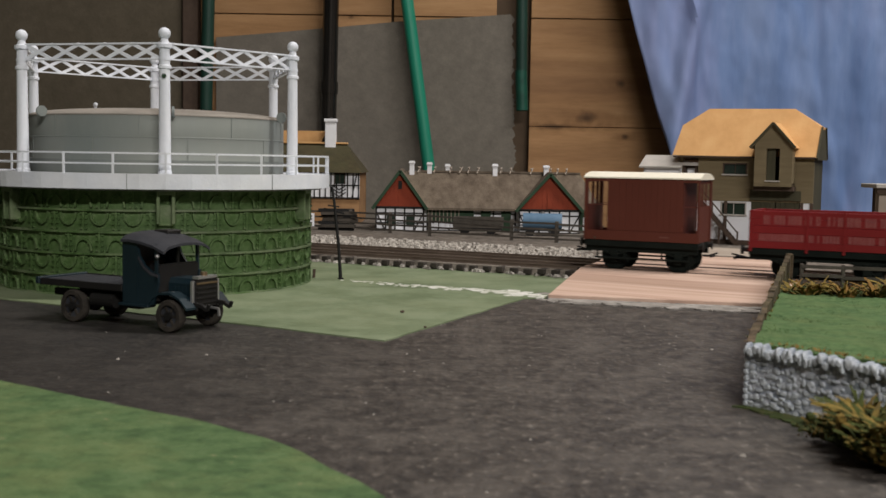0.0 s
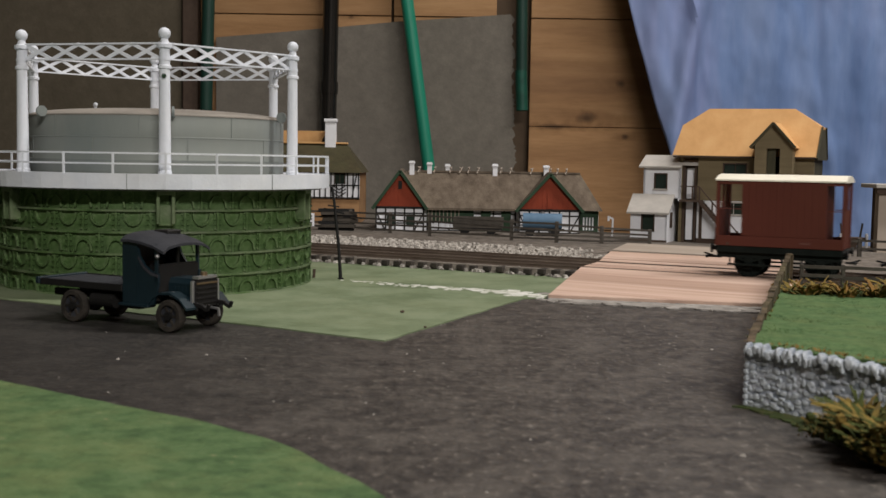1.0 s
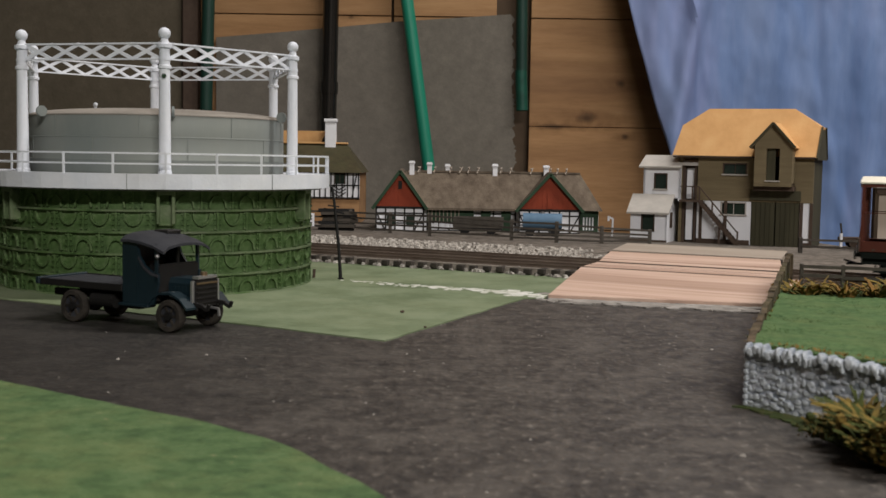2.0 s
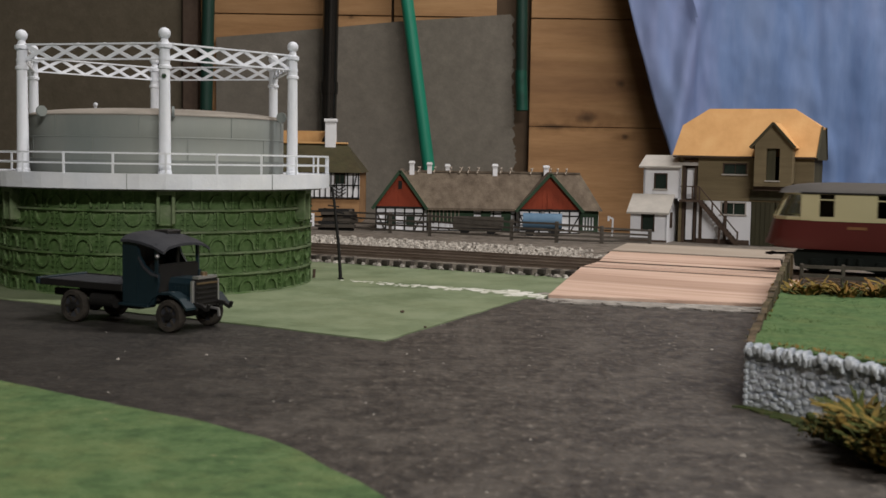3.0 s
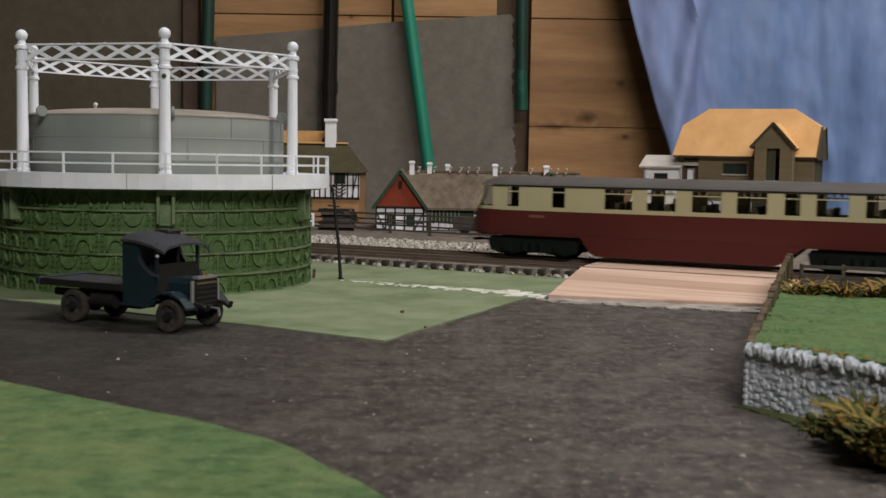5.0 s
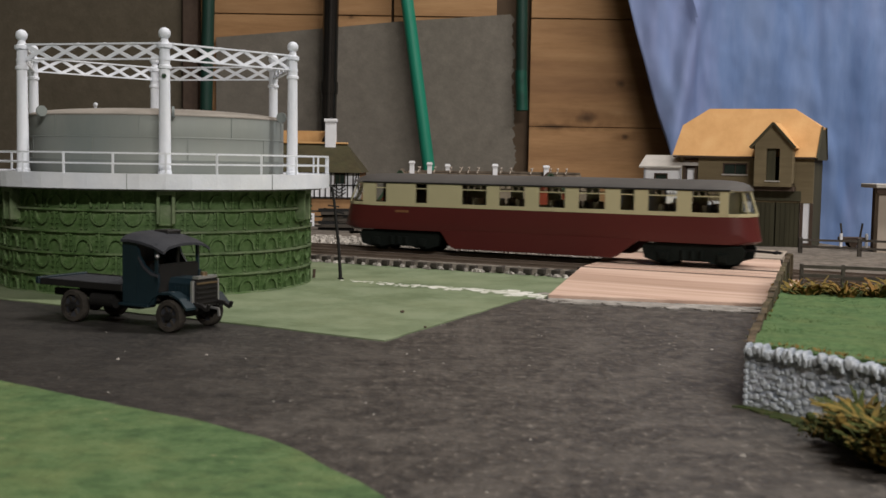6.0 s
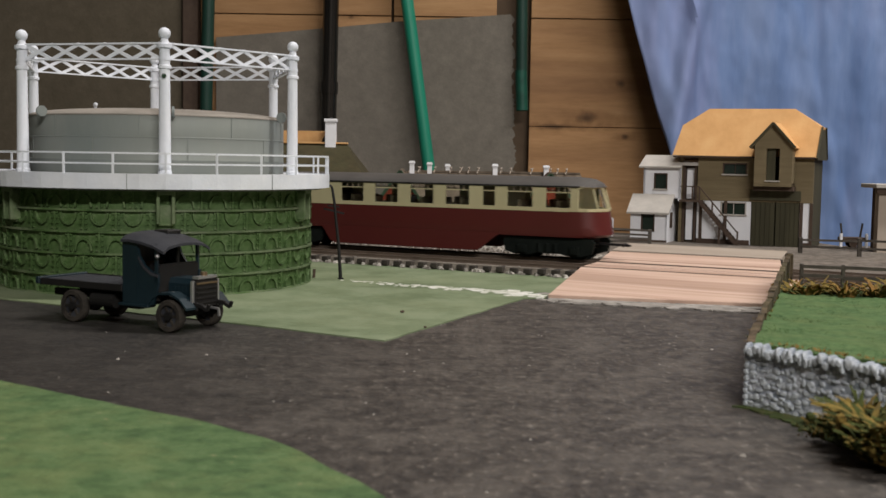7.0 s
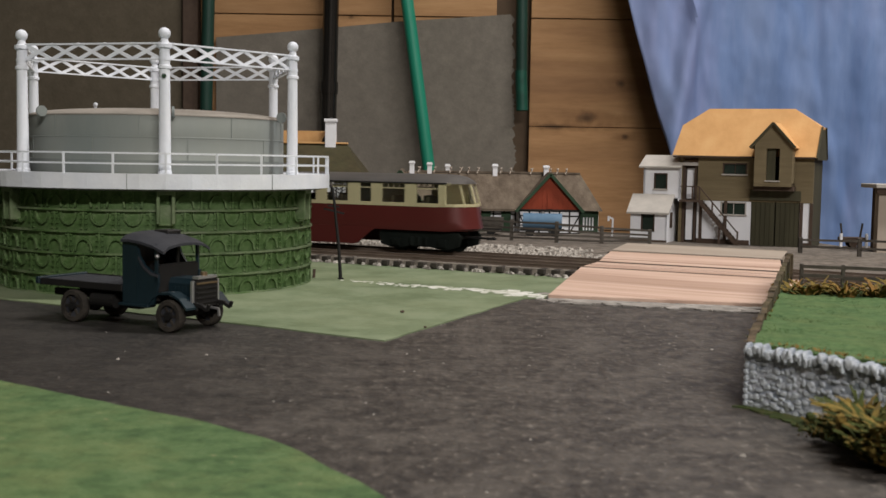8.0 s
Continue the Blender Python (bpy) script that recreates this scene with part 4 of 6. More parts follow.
# ---- lorry ----
def lorry():
    lo = thing("lorry", pose(-0.1340, 0.4066, 0, 0, 0, -28.6), "old dark blue flatbed lorry with grey cab roof", "lorry")
    W = 21.0
    bed = part("flatbed", box(B(), -16.5, 24.2, -0.6, W + 0.6, 13.2, 14.0), LORRY_BLUE, lo, "dark blue flat wooden bed")
    for i in range(7):
        y0 = -0.4 + i * (W + 0.8) / 7
        part("plank", box(B(), -16.3, 24.1, y0 + 0.1, y0 + (W + 0.8) / 7 - 0.1, 14.0, 14.9), LORRY_GREY, bed)
    # Bed side rails in black: the shade there is put into their colour.
    for y in (-0.9, W + 0.4):
        part("side_rail", box(B(), -16.5, 24.2, y, y + 0.6, 12.8, 15.3, 0.15), BLACK, bed)
    part("tail_bar", box(B(), -18.2, -16.3, -1.6, W + 1.6, 13.0, 15.6, 0.3), LORRY_BLUE, bed)
    for y in (4.5, W - 4.5):
        part("chassis_rail", box(B(), -14, 52, y - 0.9, y + 0.9, 8.8, 11.4, 0.2), BLACK, lo)
    part("gearbox", box(B(), 12, 26, 6, W - 6, 5.8, 11, 0.6), BLACK, lo)
    part("fuel_tank", cyl(B(), (8, 2.0, 8.8), (19, 2.0, 8.8), 2.6, 14), BLACK, lo)
    # cab: side panels with a swept cut-out, back, roof
    for s, y in ((-1, 0.0), (1, W)):
        pts = [(24.4, 9.0), (38.5, 9.0), (40.0, 12.2), (41, 17), (41, 20), (38.0, 20.6), (34.8, 22.6), (32.4, 25.6), (31.2, 29.2), (30.8, 31.5), (24.4, 32.2)]
        part("cab_side", prism(B(), pts, y - 0.5, y + 0.5), LORRY_BLUE, lo, "dark blue cab side")
        part("door_line", box(B(), 31.2, 31.6, min(y + s * 0.5, y + s * 0.7), max(y + s * 0.5, y + s * 0.7), 10, 24), LORRY_BLUE, lo)
        part("cab_post", box(B(), 39.4, 40.4, y - 0.5, y + 0.5, 17, 30.4), LORRY_BLUE, lo)
        part("cab_edge", prism(B(), [(41.0, 19.8), (38.0, 20.4), (34.7, 22.4), (32.2, 25.5), (31.6, 25.2), (34.2, 21.6), (37.7, 19.4), (41.0, 18.8)], y + s * 0.45, y + s * 0.75), LORRY_GREY, lo)
        part("step", box(B(), 23, 37, y + s * 0.2 - 1.2, y + s * 0.2 + 1.2, 8.0, 9.0, 0.2), LORRY_BLUE, lo)
    part("cab_back", box(B(), 24.4, 25.4, 0, W, 9.0, 32.0), LORRY_BLUE, lo)
    part("scuttle", box(B(), 39, 40.6, 0.3, W - 0.3, 10.5, 22.6), BLACK, lo)
    part("seat", box(box(B(), 24, 31, 1.5, W - 1.5, 12, 16.5, 0.8), 24, 26, 1.5, W - 1.5, 16, 23, 0.8), BROWN, lo)
    part("steering_wheel", cyl(cyl(B(), (33.8, 6, 20.6), (34.2, 6, 20.9), 2.6, 18), (33.8, 6, 20.6), (38.5, 6, 17), 0.4, 8), BLACK, lo)
    part("windscreen_frame", bar(bar(bar(B(), (40, 1, 29.4), (40, W - 1, 29.4), 0.8, 0.8), (40, W / 2, 22), (40, W / 2, 29.6), 0.8, 0.8), (40, 1, 22.8), (40, W - 1, 22.8), 0.8, 0.8), BLACK, lo)
    # canopy roof: arched across, drooping to the front
    bm = B()
    xs = [(24.6, 31.3), (28, 31.6), (34, 31.0), (39.5, 29.8), (44.5, 27.9)]
    rows = []
    for lift in (0.0, 0.9):
        rows.append([[bm.verts.new((x, -1.6 + (W + 3.2) * j / 10, z + lift + 1.7 * (1 - (2 * j / 10 - 1) ** 2) - (0.9 if j in (0, 10) else 0))) for j in range(11)] for x, z in xs])
    for lay in rows:
        for a, b in zip(lay, lay[1:]):
            for j in range(10):
                bm.faces.new((a[j], a[j + 1], b[j + 1], b[j]))
    n = len(xs)
    for i in range(n - 1):
        for j in (0, 10):
            bm.faces.new((rows[0][i][j], rows[0][i + 1][j], rows[1][i + 1][j], rows[1][i][j]))
    for i in (0, n - 1):
        for j in range(10):
            bm.faces.new((rows[0][i][j], rows[0][i][j + 1], rows[1][i][j + 1], rows[1][i][j]))
    part("cab_roof", bm, LORRY_GREY, lo, "dull grey arched canopy roof", smooth=True)
    part("roof_box", box(B(), 29, 36, 10, 17, 32.9, 34.5, 0.4), BLACK, lo, "low black box on the cab roof")
    # bonnet and radiator
    bm = prism(B(), [(5.2, 9.5), (5.2, 16.6), (6.4, 18.4), (W - 6.4, 18.4), (W - 5.2, 16.6), (W - 5.2, 9.5)], 40.4, 51.0, "x")
    part("bonnet", bm, LORRY_BLUE, lo, "dark blue bonnet")
    for k in range(4):
        part("louvre", box(B(), 43 + k * 1.7, 43.7 + k * 1.7, 4.9, 5.3, 11, 15.6), LORRY_BLUE, lo)
    part("radiator", prism(B(), [(4.6, 8.6), (4.6, 17.4), (6.2, 19.0), (W - 6.2, 19.0), (W - 4.6, 17.4), (W - 4.6, 8.6)], 51.0, 53.2, "x"), BLACK, lo, "black radiator")
    part("radiator_shell", bar(bar(bar(B(), (52.4, 4.5, 8.6), (52.4, 4.5, 17.8), 2.2, 0.8), (52.4, W - 4.5, 8.6), (52.4, W - 4.5, 17.8), 2.2, 0.8), (52.4, 5.6, 18.9), (52.4, W - 5.6, 18.9), 2.6, 0.9), STEEL, lo, "worn bright radiator surround")
    for k in range(5):
        part("radiator_bar", box(B(), 53.1, 53.6, 5.2, W - 5.2, 9.8 + k * 1.7, 10.4 + k * 1.7), BRASS if k > 3 else BLACK, lo)
    part("filler_cap", cyl(B(), (52, W / 2, 19), (52, W / 2, 20.6), 1.2, 12), BRASS, lo)
    part("side_lamp", ball(cyl(B(), (44.5, 3.6, 12.5), (44.5, 4.8, 12.5), 0.6, 8), (44.6, 3.0, 12.6), 1.3, 12), STEEL, lo)
    part("mirror", ball(B(), (41.2, -1.2, 26.2), 0.8, 12), STEEL, lo, "small bright lamp on the cab side")
    part("starting_handle", bar(bar(B(), (53, W / 2, 8.6), (58.5, W / 2, 8.2), 0.7, 0.7), (58.5, W / 2, 8.2), (58.8, W / 2, 5.6), 0.7, 0.7), STEEL, lo)
    for y in (4.5, W - 4.5):
        part("dumb_iron", bar(bar(bar(B(), (51, y, 10), (56.2, y, 9.4), 1.2, 1.4), (56.2, y, 9.4), (58.6, y, 8.2), 1.2, 1.2), (58.6, y, 8.2), (59.4, y, 10.2), 1.0, 1.0), BLACK, lo)
        part("leaf_spring", bar(bar(B(), (40, y, 7.6), (46, y, 6.6), 1.2, 1.0), (46, y, 6.6), (54, y, 8.2), 1.2, 1.0), BLACK, lo)
    part("front_axle", bar(B(), (45.7, 2, 5.4), (45.7, W - 2, 5.4), 1.4, 1.6), BLACK, lo)
    part("rear_axle", bar(ball(B(), (0, W / 2, 6), 3.0, 12), (0, 2, 6), (0, W - 2, 6), 1.8, 1.8), BLACK, lo)
    # swept front mudguards
    for y0, y1 in ((-1.0, 4.2), (W - 4.2, W + 1.0)):
        out = [(36.5, 9.4), (38.6, 12.0), (41.5, 13.6), (46.5, 13.9), (50.8, 12.2), (54.0, 9.0)]
        inn = [(x, z - 0.8) for x, z in out]
        part("mudguard", prism(B(), out + inn[::-1], y0, y1), LORRY_BLUE, lo, "dark blue swept mudguard")
    # wheels
    for x, y, s, r in ((45.7, 0.6, -1, 5.7), (45.7, W - 0.6, 1, 5.7), (0, 0.6, -1, 6.0), (0, W - 0.6, 1, 6.0)):
        ty = B()
        lathe(ty, [(r - 1.9, -1.6), (r - 0.4, -1.7), (r, -1.1), (r, 1.1), (r - 0.4, 1.7), (r - 1.9, 1.6), (r - 1.9, -1.6)], 30)
        M = Matrix.Translation((x * 0.001, y * 0.001, r * 0.001)) @ Matrix.Rotation(radians(90), 4, "X")
        wh = part("wheel", cyl(B(), (0, 0, -0.7), (0, 0, 0.7), r - 1.8, 24), LORRY_GREY, lo, m=M, smooth=True)
        part("tyre", ty, TYRE, wh, "dusty dark rubber tyre", smooth=True)
        part("hub", cyl(B(), (0, 0, -2.0), (0, 0, 2.0), 1.5, 12), BLACK, wh, smooth=True)
        for k in range(6):
            a = k * math.pi / 3
            part("spoke", bar(B(), (1.2 * math.cos(a), 1.2 * math.sin(a), 0), ((r - 2) * math.cos(a), (r - 2) * math.sin(a), 0), 0.9, 2.0), TYRE, wh)


lorry()


# ---- lineside pole and the walled bank beside the road ----
def lamp_pole():
    th = thing("telegraph_pole", pose(-0.0514, 0.5647, 0), "thin black leaning pole beside the gasholder", "pole")
    bm = B()
    pts = [(0, 0, 0), (-0.6, 0, 9), (-1.2, 0, 18), (-2.6, 0, 30), (-3.6, 0, 40), (-4.8, 0, 47), (-6.2, 0, 48)]
    rr = [0.95, 0.85, 0.8, 0.75, 0.7, 0.65, 0.5]
    for p, q, r, r2 in zip(pts, pts[1:], rr, rr[1:]):
        cyl(bm, p, q, r, 8, r2)
    part("shaft", bm, BLACK, th)
    part("cross_arm", bar(bar(B(), (-8.8, 0, 36), (1.5, 0, 33.6), 0.7, 0.9), (-6.8, 0, 37.6), (-1, 0, 37), 0.7, 0.7), BLACK, th)
    part("foot", cyl(B(), (0, 0, 0), (0, 0, 1.2), 1.5, 10), BLACK, th)
    st = part("stub_post", cyl(B(), (0, 0, 0), (0.3, 0, 4.4), 0.75, 8), BROWN, None, m=pose(-0.0655, 0.5690, 0.0005))
    tagged(st, "short brown stub of a post in the grass", "post")
    for x, y, r in ((-0.0157, 0.4417, 0.9), (-0.0060, 0.4020, 0.6)):
        pb = part("pebble", ball(B(), (0, 0, r * 0.5), r, 8, 0.6), BROWN, None, m=pose(x, y, 0.0005))
        tagged(pb, "tiny dark brown pebble lying on the grass", "pebble")


lamp_pole()


VERGE = material("verge_scrub", [(0.03, 0.04, 0.012), (0.06, 0.085, 0.025), (0.12, 0.10, 0.04)], 0.95, 160, bump=1.0, bump_scale=500, fine=0.9)


def bank():
    """Raised grass between the road and the line, held by a rough stone wall."""
    top = [(78, 281), (102, 250), (140, 215), (420, 120), (620, 330), (300, 470), (176, 532), (168, 545), (125, 412)]
    bm = B()
    nx, ny = 70, 70
    # grid over the patch, heights falling to the line
    def inside(x, y):
        c = False
        for (x0, y0), (x1, y1) in zip(top, top[1:] + top[:1]):
            if (y0 > y) != (y1 > y) and x < (x1 - x0) * (y - y0) / (y1 - y0) + x0:
                c = not c
        return c
    rnd = random.Random(2)
    grid = {}
    for j in range(ny):
        for i in range(nx):
            v = j / (ny - 1)
            u = (i / (nx - 1)) ** 1.5
            lx = 79 + (165 - 79) * v
            ly = 283 + (533 - 283) * v
            rx, ry = 118 + 420 * v ** 0.7, 232 + 105 * v
            if v < 0.0001:
                rx, ry = 140, 212
            x, y = lx + (rx - lx) * u, ly + (ry - ly) * u
            n = x * 0.454 + y * 0.891
            z = 15.6 - 3.6 * min(1, max(0, (n - 300) / 120)) - 8.0 * max(0, min(1, (n - 455) / 75)) + 0.5 * noise.noise((x * 0.05, y * 0.05, 0)) + rnd.uniform(-0.12, 0.12)
            grid[i, j] = bm.verts.new((x, y, z))
    for j in range(ny - 1):
        for i in range(nx - 1):
            bm.faces.new((grid[i, j], grid[i + 1, j], grid[i + 1, j + 1], grid[i, j + 1]))
    edge = [(i, 0) for i in range(nx)] + [(nx - 1, j) for j in range(1, ny)] + [(i, ny - 1) for i in range(nx - 2, -1, -1)] + [(0, j) for j in range(ny - 2, 0, -1)]
    low = [bm.verts.new((grid[k].co.x, grid[k].co.y, 0)) for k in edge]
    for k in range(len(edge)):
        a, b = edge[k], edge[(k + 1) % len(edge)]
        bm.faces.new((grid[b], grid[a], low[k], low[(k + 1) % len(edge)]))
    structure("bank", bm, TURF, "raised bank of bright green flock grass", "bank", smooth=True)
    # rough wall of small stones
    wl = thing("stone_wall", Matrix(), "rough pale grey stone retaining wall holding the bank", "wall")
    path = [Vector((76.5, 279.0)), Vector((97, 253.5)), Vector((118, 230)), Vector((150, 200))]
    bm = B()
    for p, q in zip(path, path[1:]):
        bar(bm, (p.x + 1.2, p.y + 1.2, 7.4), (q.x + 1.2, q.y + 1.2, 7.4), 3.15, 14.8)
    part("core", bm, WALL_STONE, wl, "grey mortared core")
    seg = [(p, q, (q - p).length) for p, q in zip(path, path[1:])]
    total = sum(s[2] for s in seg)
    shapes = []
    for k in range(6):
        sb = B()
        bmesh.ops.create_icosphere(sb, subdivisions=2, radius=1.0)
        for v in sb.verts:
            v.co *= 1 + 0.30 * noise.noise(v.co * 1.4 + Vector((k * 7, 0, 0)))
            v.co = Vector((max(-0.8, min(0.8, v.co.x)), max(-0.8, min(0.8, v.co.y)), max(-0.8, min(0.8, v.co.z))))
        shapes.append(sb)
    meshes = []
    for sb in shapes:
        ob = part("stone", sb, WALL_STONE, wl, smooth=False)
        meshes.append(ob)
    used = 0

    def put(s, z, w, d, h, out):
        nonlocal used
        for p, q, ln in seg:
            if s <= ln:
                break
            s -= ln
        t = (q - p).normalized()
        nrm = Vector((-t.y, t.x)) * -1
        c = p + t * s + nrm * out
        m = Matrix.LocRotScale(Vector((c.x, c.y, z)) * 0.001, Euler((rnd.uniform(-0.2, 0.2), rnd.uniform(-0.2, 0.2), math.atan2(t.y, t.x) + rnd.uniform(-0.2, 0.2))), Vector((w, d, h)))
        if used < len(meshes):
            meshes[used].matrix_basis = m
        else:
            again(rnd.choice(meshes), m, wl)
        used += 1
    for row in range(9):
        s = rnd.uniform(0, 1)
        while s < min(total, 44):
            w = rnd.uniform(0.5, 1.5)
            put(s + w, 0.9 + row * 1.42 + rnd.uniform(-0.9, 0.9), w, 0.8, rnd.uniform(0.5, 1.25), -0.5 + rnd.uniform(-0.2, 0.25))
            s += w * 1.55
    s = 0
    while s < min(total, 62):
        w = rnd.uniform(0.6, 1.3)
        put(s + w * 0.8, 14.4 + rnd.uniform(-0.5, 0.8), w, 2.2, rnd.uniform(1.3, 2.1), -0.2 + rnd.uniform(-0.3, 0.3))
        s += w * 1.2
    # stones turning the corner
    for row in range(9):
        put(0.2, 1.0 + row * 1.6, 0.9, 1.4, 1.0, -0.5)
    # earthy timber edging along the road side of the bank
    ed = thing("timber_edging", Matrix(), "weathered brown timber edging along the bank beside the road", "edging")
    p, q = Vector((78.5, 284.0)), Vector((163.6, 531.0))
    for k in range(14):
        a, b = p.lerp(q, k / 14), p.lerp(q, (k + 1) / 14 - 0.002)
        j = Vector((rnd.uniform(-0.4, 0.4), rnd.uniform(-0.4, 0.4)))
        z0, z1 = 15.7 + 0.20 * k + rnd.uniform(-0.3, 0.2), 15.7 + 0.20 * (k + 1) + rnd.uniform(-0.3, 0.2)
        part("board", bar(B(), (a.x + j.x, a.y + j.y, z0 - 8.0), (b.x - j.x, b.y + j.y, z1 - 8.0), rnd.uniform(1.5, 2.4), 16.4), BROWN_EARTH, ed)
    bm = B()
    box(bm, 162.6, 165.9, 529.8, 533.6, 0, 19.6, 0.6)
    part("end_post", bm, BROWN_EARTH, ed, "weathered end post at the crossing")
    # low verge below the wall
    bm = B()
    pts = [(73, 278), (80, 269), (84, 250), (91, 222), (100, 190), (150, 190), (118, 232), (98, 255), (78, 280)]
    prism(bm, wavy(pts, 1.3, 2.0, 6), 0, 0.4, "z")
    structure("verge", bm, VERGE, "narrow green verge below the stone wall", "verge")


bank()


def scrub(name, spots, label, mats, seed, tall, blade=0.55):
    """Tufts of dry lichen-like scrub: thin curved strands in clumps."""
    rnd = random.Random(seed)
    th = thing(name, Matrix(), label, "scrub")
    bms = [B() for _ in mats]
    for cx, cy, cz, r, k in spots:
        for _ in range(k):
            bm = bms[min(len(mats) - 1, int(rnd.random() ** 1.3 * len(mats)))]
            a = rnd.uniform(0, 6.283)
            rr = r * math.sqrt(rnd.random())
            x, y = cx + rr * math.cos(a), cy + rr * math.sin(a)
            h = tall * rnd.uniform(0.4, 1.1) * (1.15 - rr / r * 0.7)
            lean, w = rnd.uniform(0.3, 1.2) * h, blade * rnd.uniform(0.5, 1.3)
            la = a + rnd.uniform(-1.2, 1.2)
            sx, sy = -math.sin(la) * w, math.cos(la) * w
            prev = None
            for t in (0, 0.35, 0.7, 1.0):
                px, py, pz = x + math.cos(la) * lean * t * t, y + math.sin(la) * lean * t * t, cz + h * (t - 0.35 * t * t)
                f = 1 - 0.75 * t
                pair = (bm.verts.new((px + sx * f, py + sy * f, pz)), bm.verts.new((px - sx * f, py - sy * f, pz + 0.3 * w)))
                if prev:
                    bm.faces.new((prev[0], prev[1], pair[1], pair[0]))
                prev = pair
            if rnd.random() < 0.02:
                bmesh.ops.create_icosphere(bm, subdivisions=1, radius=w * rnd.uniform(0.6, 1.2), matrix=Matrix.Translation((px, py, pz)))
    for bm, mt in zip(bms, mats):
        p = part("tuft", bm, mt, th)
        p["kind"] = "stuff"
    return th


ORANGE_HAY = material("orange_scrub", [(0.15, 0.075, 0.018), (0.22, 0.125, 0.03)], 0.95, 200)
rs = random.Random(21)
scrub("scrub_clump", [(93 + rs.uniform(-7, 16), 233 + rs.uniform(-14, 9), rs.uniform(1.2, 6.5), 6.5, 85) for _ in range(38)], "clump of dry yellow and olive scrub against the stone wall", [SCRUB_GREEN, HAY, SCRUB_GREEN, HAY, SCRUB_GREEN], 31, 8.0, 0.95)
scrub("scrub_clump", [(88 + rs.uniform(-5, 7), 250 + rs.uniform(-6, 6), 0.8, 4, 35) for _ in range(9)], "low olive scrub at the foot of the wall", [SCRUB_GREEN, HAY], 32, 3.2, 0.4)
scrub("scrub_row", [(136 + k * 5.2 + rs.uniform(-2, 2), 424 + rs.uniform(-6, 10) + k * 0.6, 11.0, 5, 70) for k in range(30)], "row of dry brown and yellow scrub along the bank", [HAY, SCRUB_GREEN, HAY, ORANGE_HAY], 33, 9.5, 0.9)
scrub("scrub_row", [(84 + k * 2.8, 277 - k * 3.3 + rs.uniform(3, 6), 15, 2.4, 22) for k in range(16)], "thin line of orange dry scrub behind the wall", [ORANGE_HAY, HAY], 34, 2.0, 0.35)
scrub("scrub_row", [(80 + k * 4.1, 288 + k * 12.0, 14.2 - k * 0.06, 2.2, 10) for k in range(20)], "thin olive and brown growth inside the timber edging", [SCRUB_GREEN, HAY], 36, 2.2, 0.35)


def flock():
    """Short standing fibres over the bank."""
    rnd = random.Random(77)
    v, f = [], []
    for _ in range(9000):
        t, u = rnd.random() ** 0.8, rnd.random() ** 1.4
        x = 80.5 + 46 * t + u * (24 + 120 * t)
        y = 282 + 150 * t - u * 34
        n = x * 0.454 + y * 0.891
        z = 15.4 - 3.6 * min(1, max(0, (n - 300) / 120)) - 8.0 * max(0, min(1, (n - 455) / 75))
        a, h, w = rnd.uniform(0, 6.28), rnd.uniform(0.2, 0.5), rnd.uniform(0.08, 0.16)
        k = len(v)
        lx, ly = rnd.uniform(-0.7, 0.7), rnd.uniform(-0.7, 0.7)
        v += [((x + w * math.cos(a)) * 0.001, (y + w * math.sin(a)) * 0.001, z * 0.001), ((x - w * math.cos(a)) * 0.001, (y - w * math.sin(a)) * 0.001, z * 0.001), ((x + lx) * 0.001, (y + ly) * 0.001, (z + h) * 0.001)]
        f.append((k, k + 1, k + 2))
    me = bpy.data.meshes.new("flock_grass")
    me.from_pydata(v, [], f)
    me.materials.append(TURF)
    tagged(new("flock_grass", me), "short bright green flock grass on the bank", "grass", kind="stuff")


flock()


def grit():
    """Pale chips lying about on the road."""
    rnd = random.Random(5)
    v, f = [], []
    for _ in range(170):
        x, y = rnd.uniform(-120, 140), 200 + 300 * rnd.random() ** 0.8
        if x < -10 - (y - 196) * 1.02 + 0 or x > y * 0.27 + 2:
            continue
        s = rnd.uniform(0.12, 0.5) * (2.2 if rnd.random() < 0.08 else 1)
        k = len(v)
        a = rnd.uniform(0, 6.28)
        for j in range(5):
            r = s * rnd.uniform(0.6, 1.2)
            v.append(((x + r * math.cos(a + j * 1.2566)) * 0.001, (y + r * math.sin(a + j * 1.2566)) * 0.001, 0.00005))
        v.append((x * 0.001, y * 0.001, s * 0.0006 + 0.0001))
        f += [(k + j, k + (j + 1) % 5, k + 5) for j in range(5)]
    me = bpy.data.meshes.new("grit")
    me.from_pydata(v, [], f)
    me.materials.append(STONE)
    tagged(new("grit", me), "loose pale specks of grit on the road", "grit", kind="stuff")


grit()
# ---- buildings behind the line ----
def wall_panel(bm, x0, x1, z0, z1, y0, y1, holes=()):
    """A wall facing the road with openings cut through: holes as (x0, x1, z0, z1)."""
    xs = sorted({x0, x1, *[h[0] for h in holes], *[h[1] for h in holes]})
    for a, b in zip(xs, xs[1:]):
        cuts = sorted((h[2], h[3]) for h in holes if h[0] <= a and h[1] >= b)
        z = z0
        for c, d in cuts:
            if c > z:
                box(bm, a, b, y0, y1, z, c)
            z = d
        if z < z1:
            box(bm, a, b, y0, y1, z, z1)
    return bm


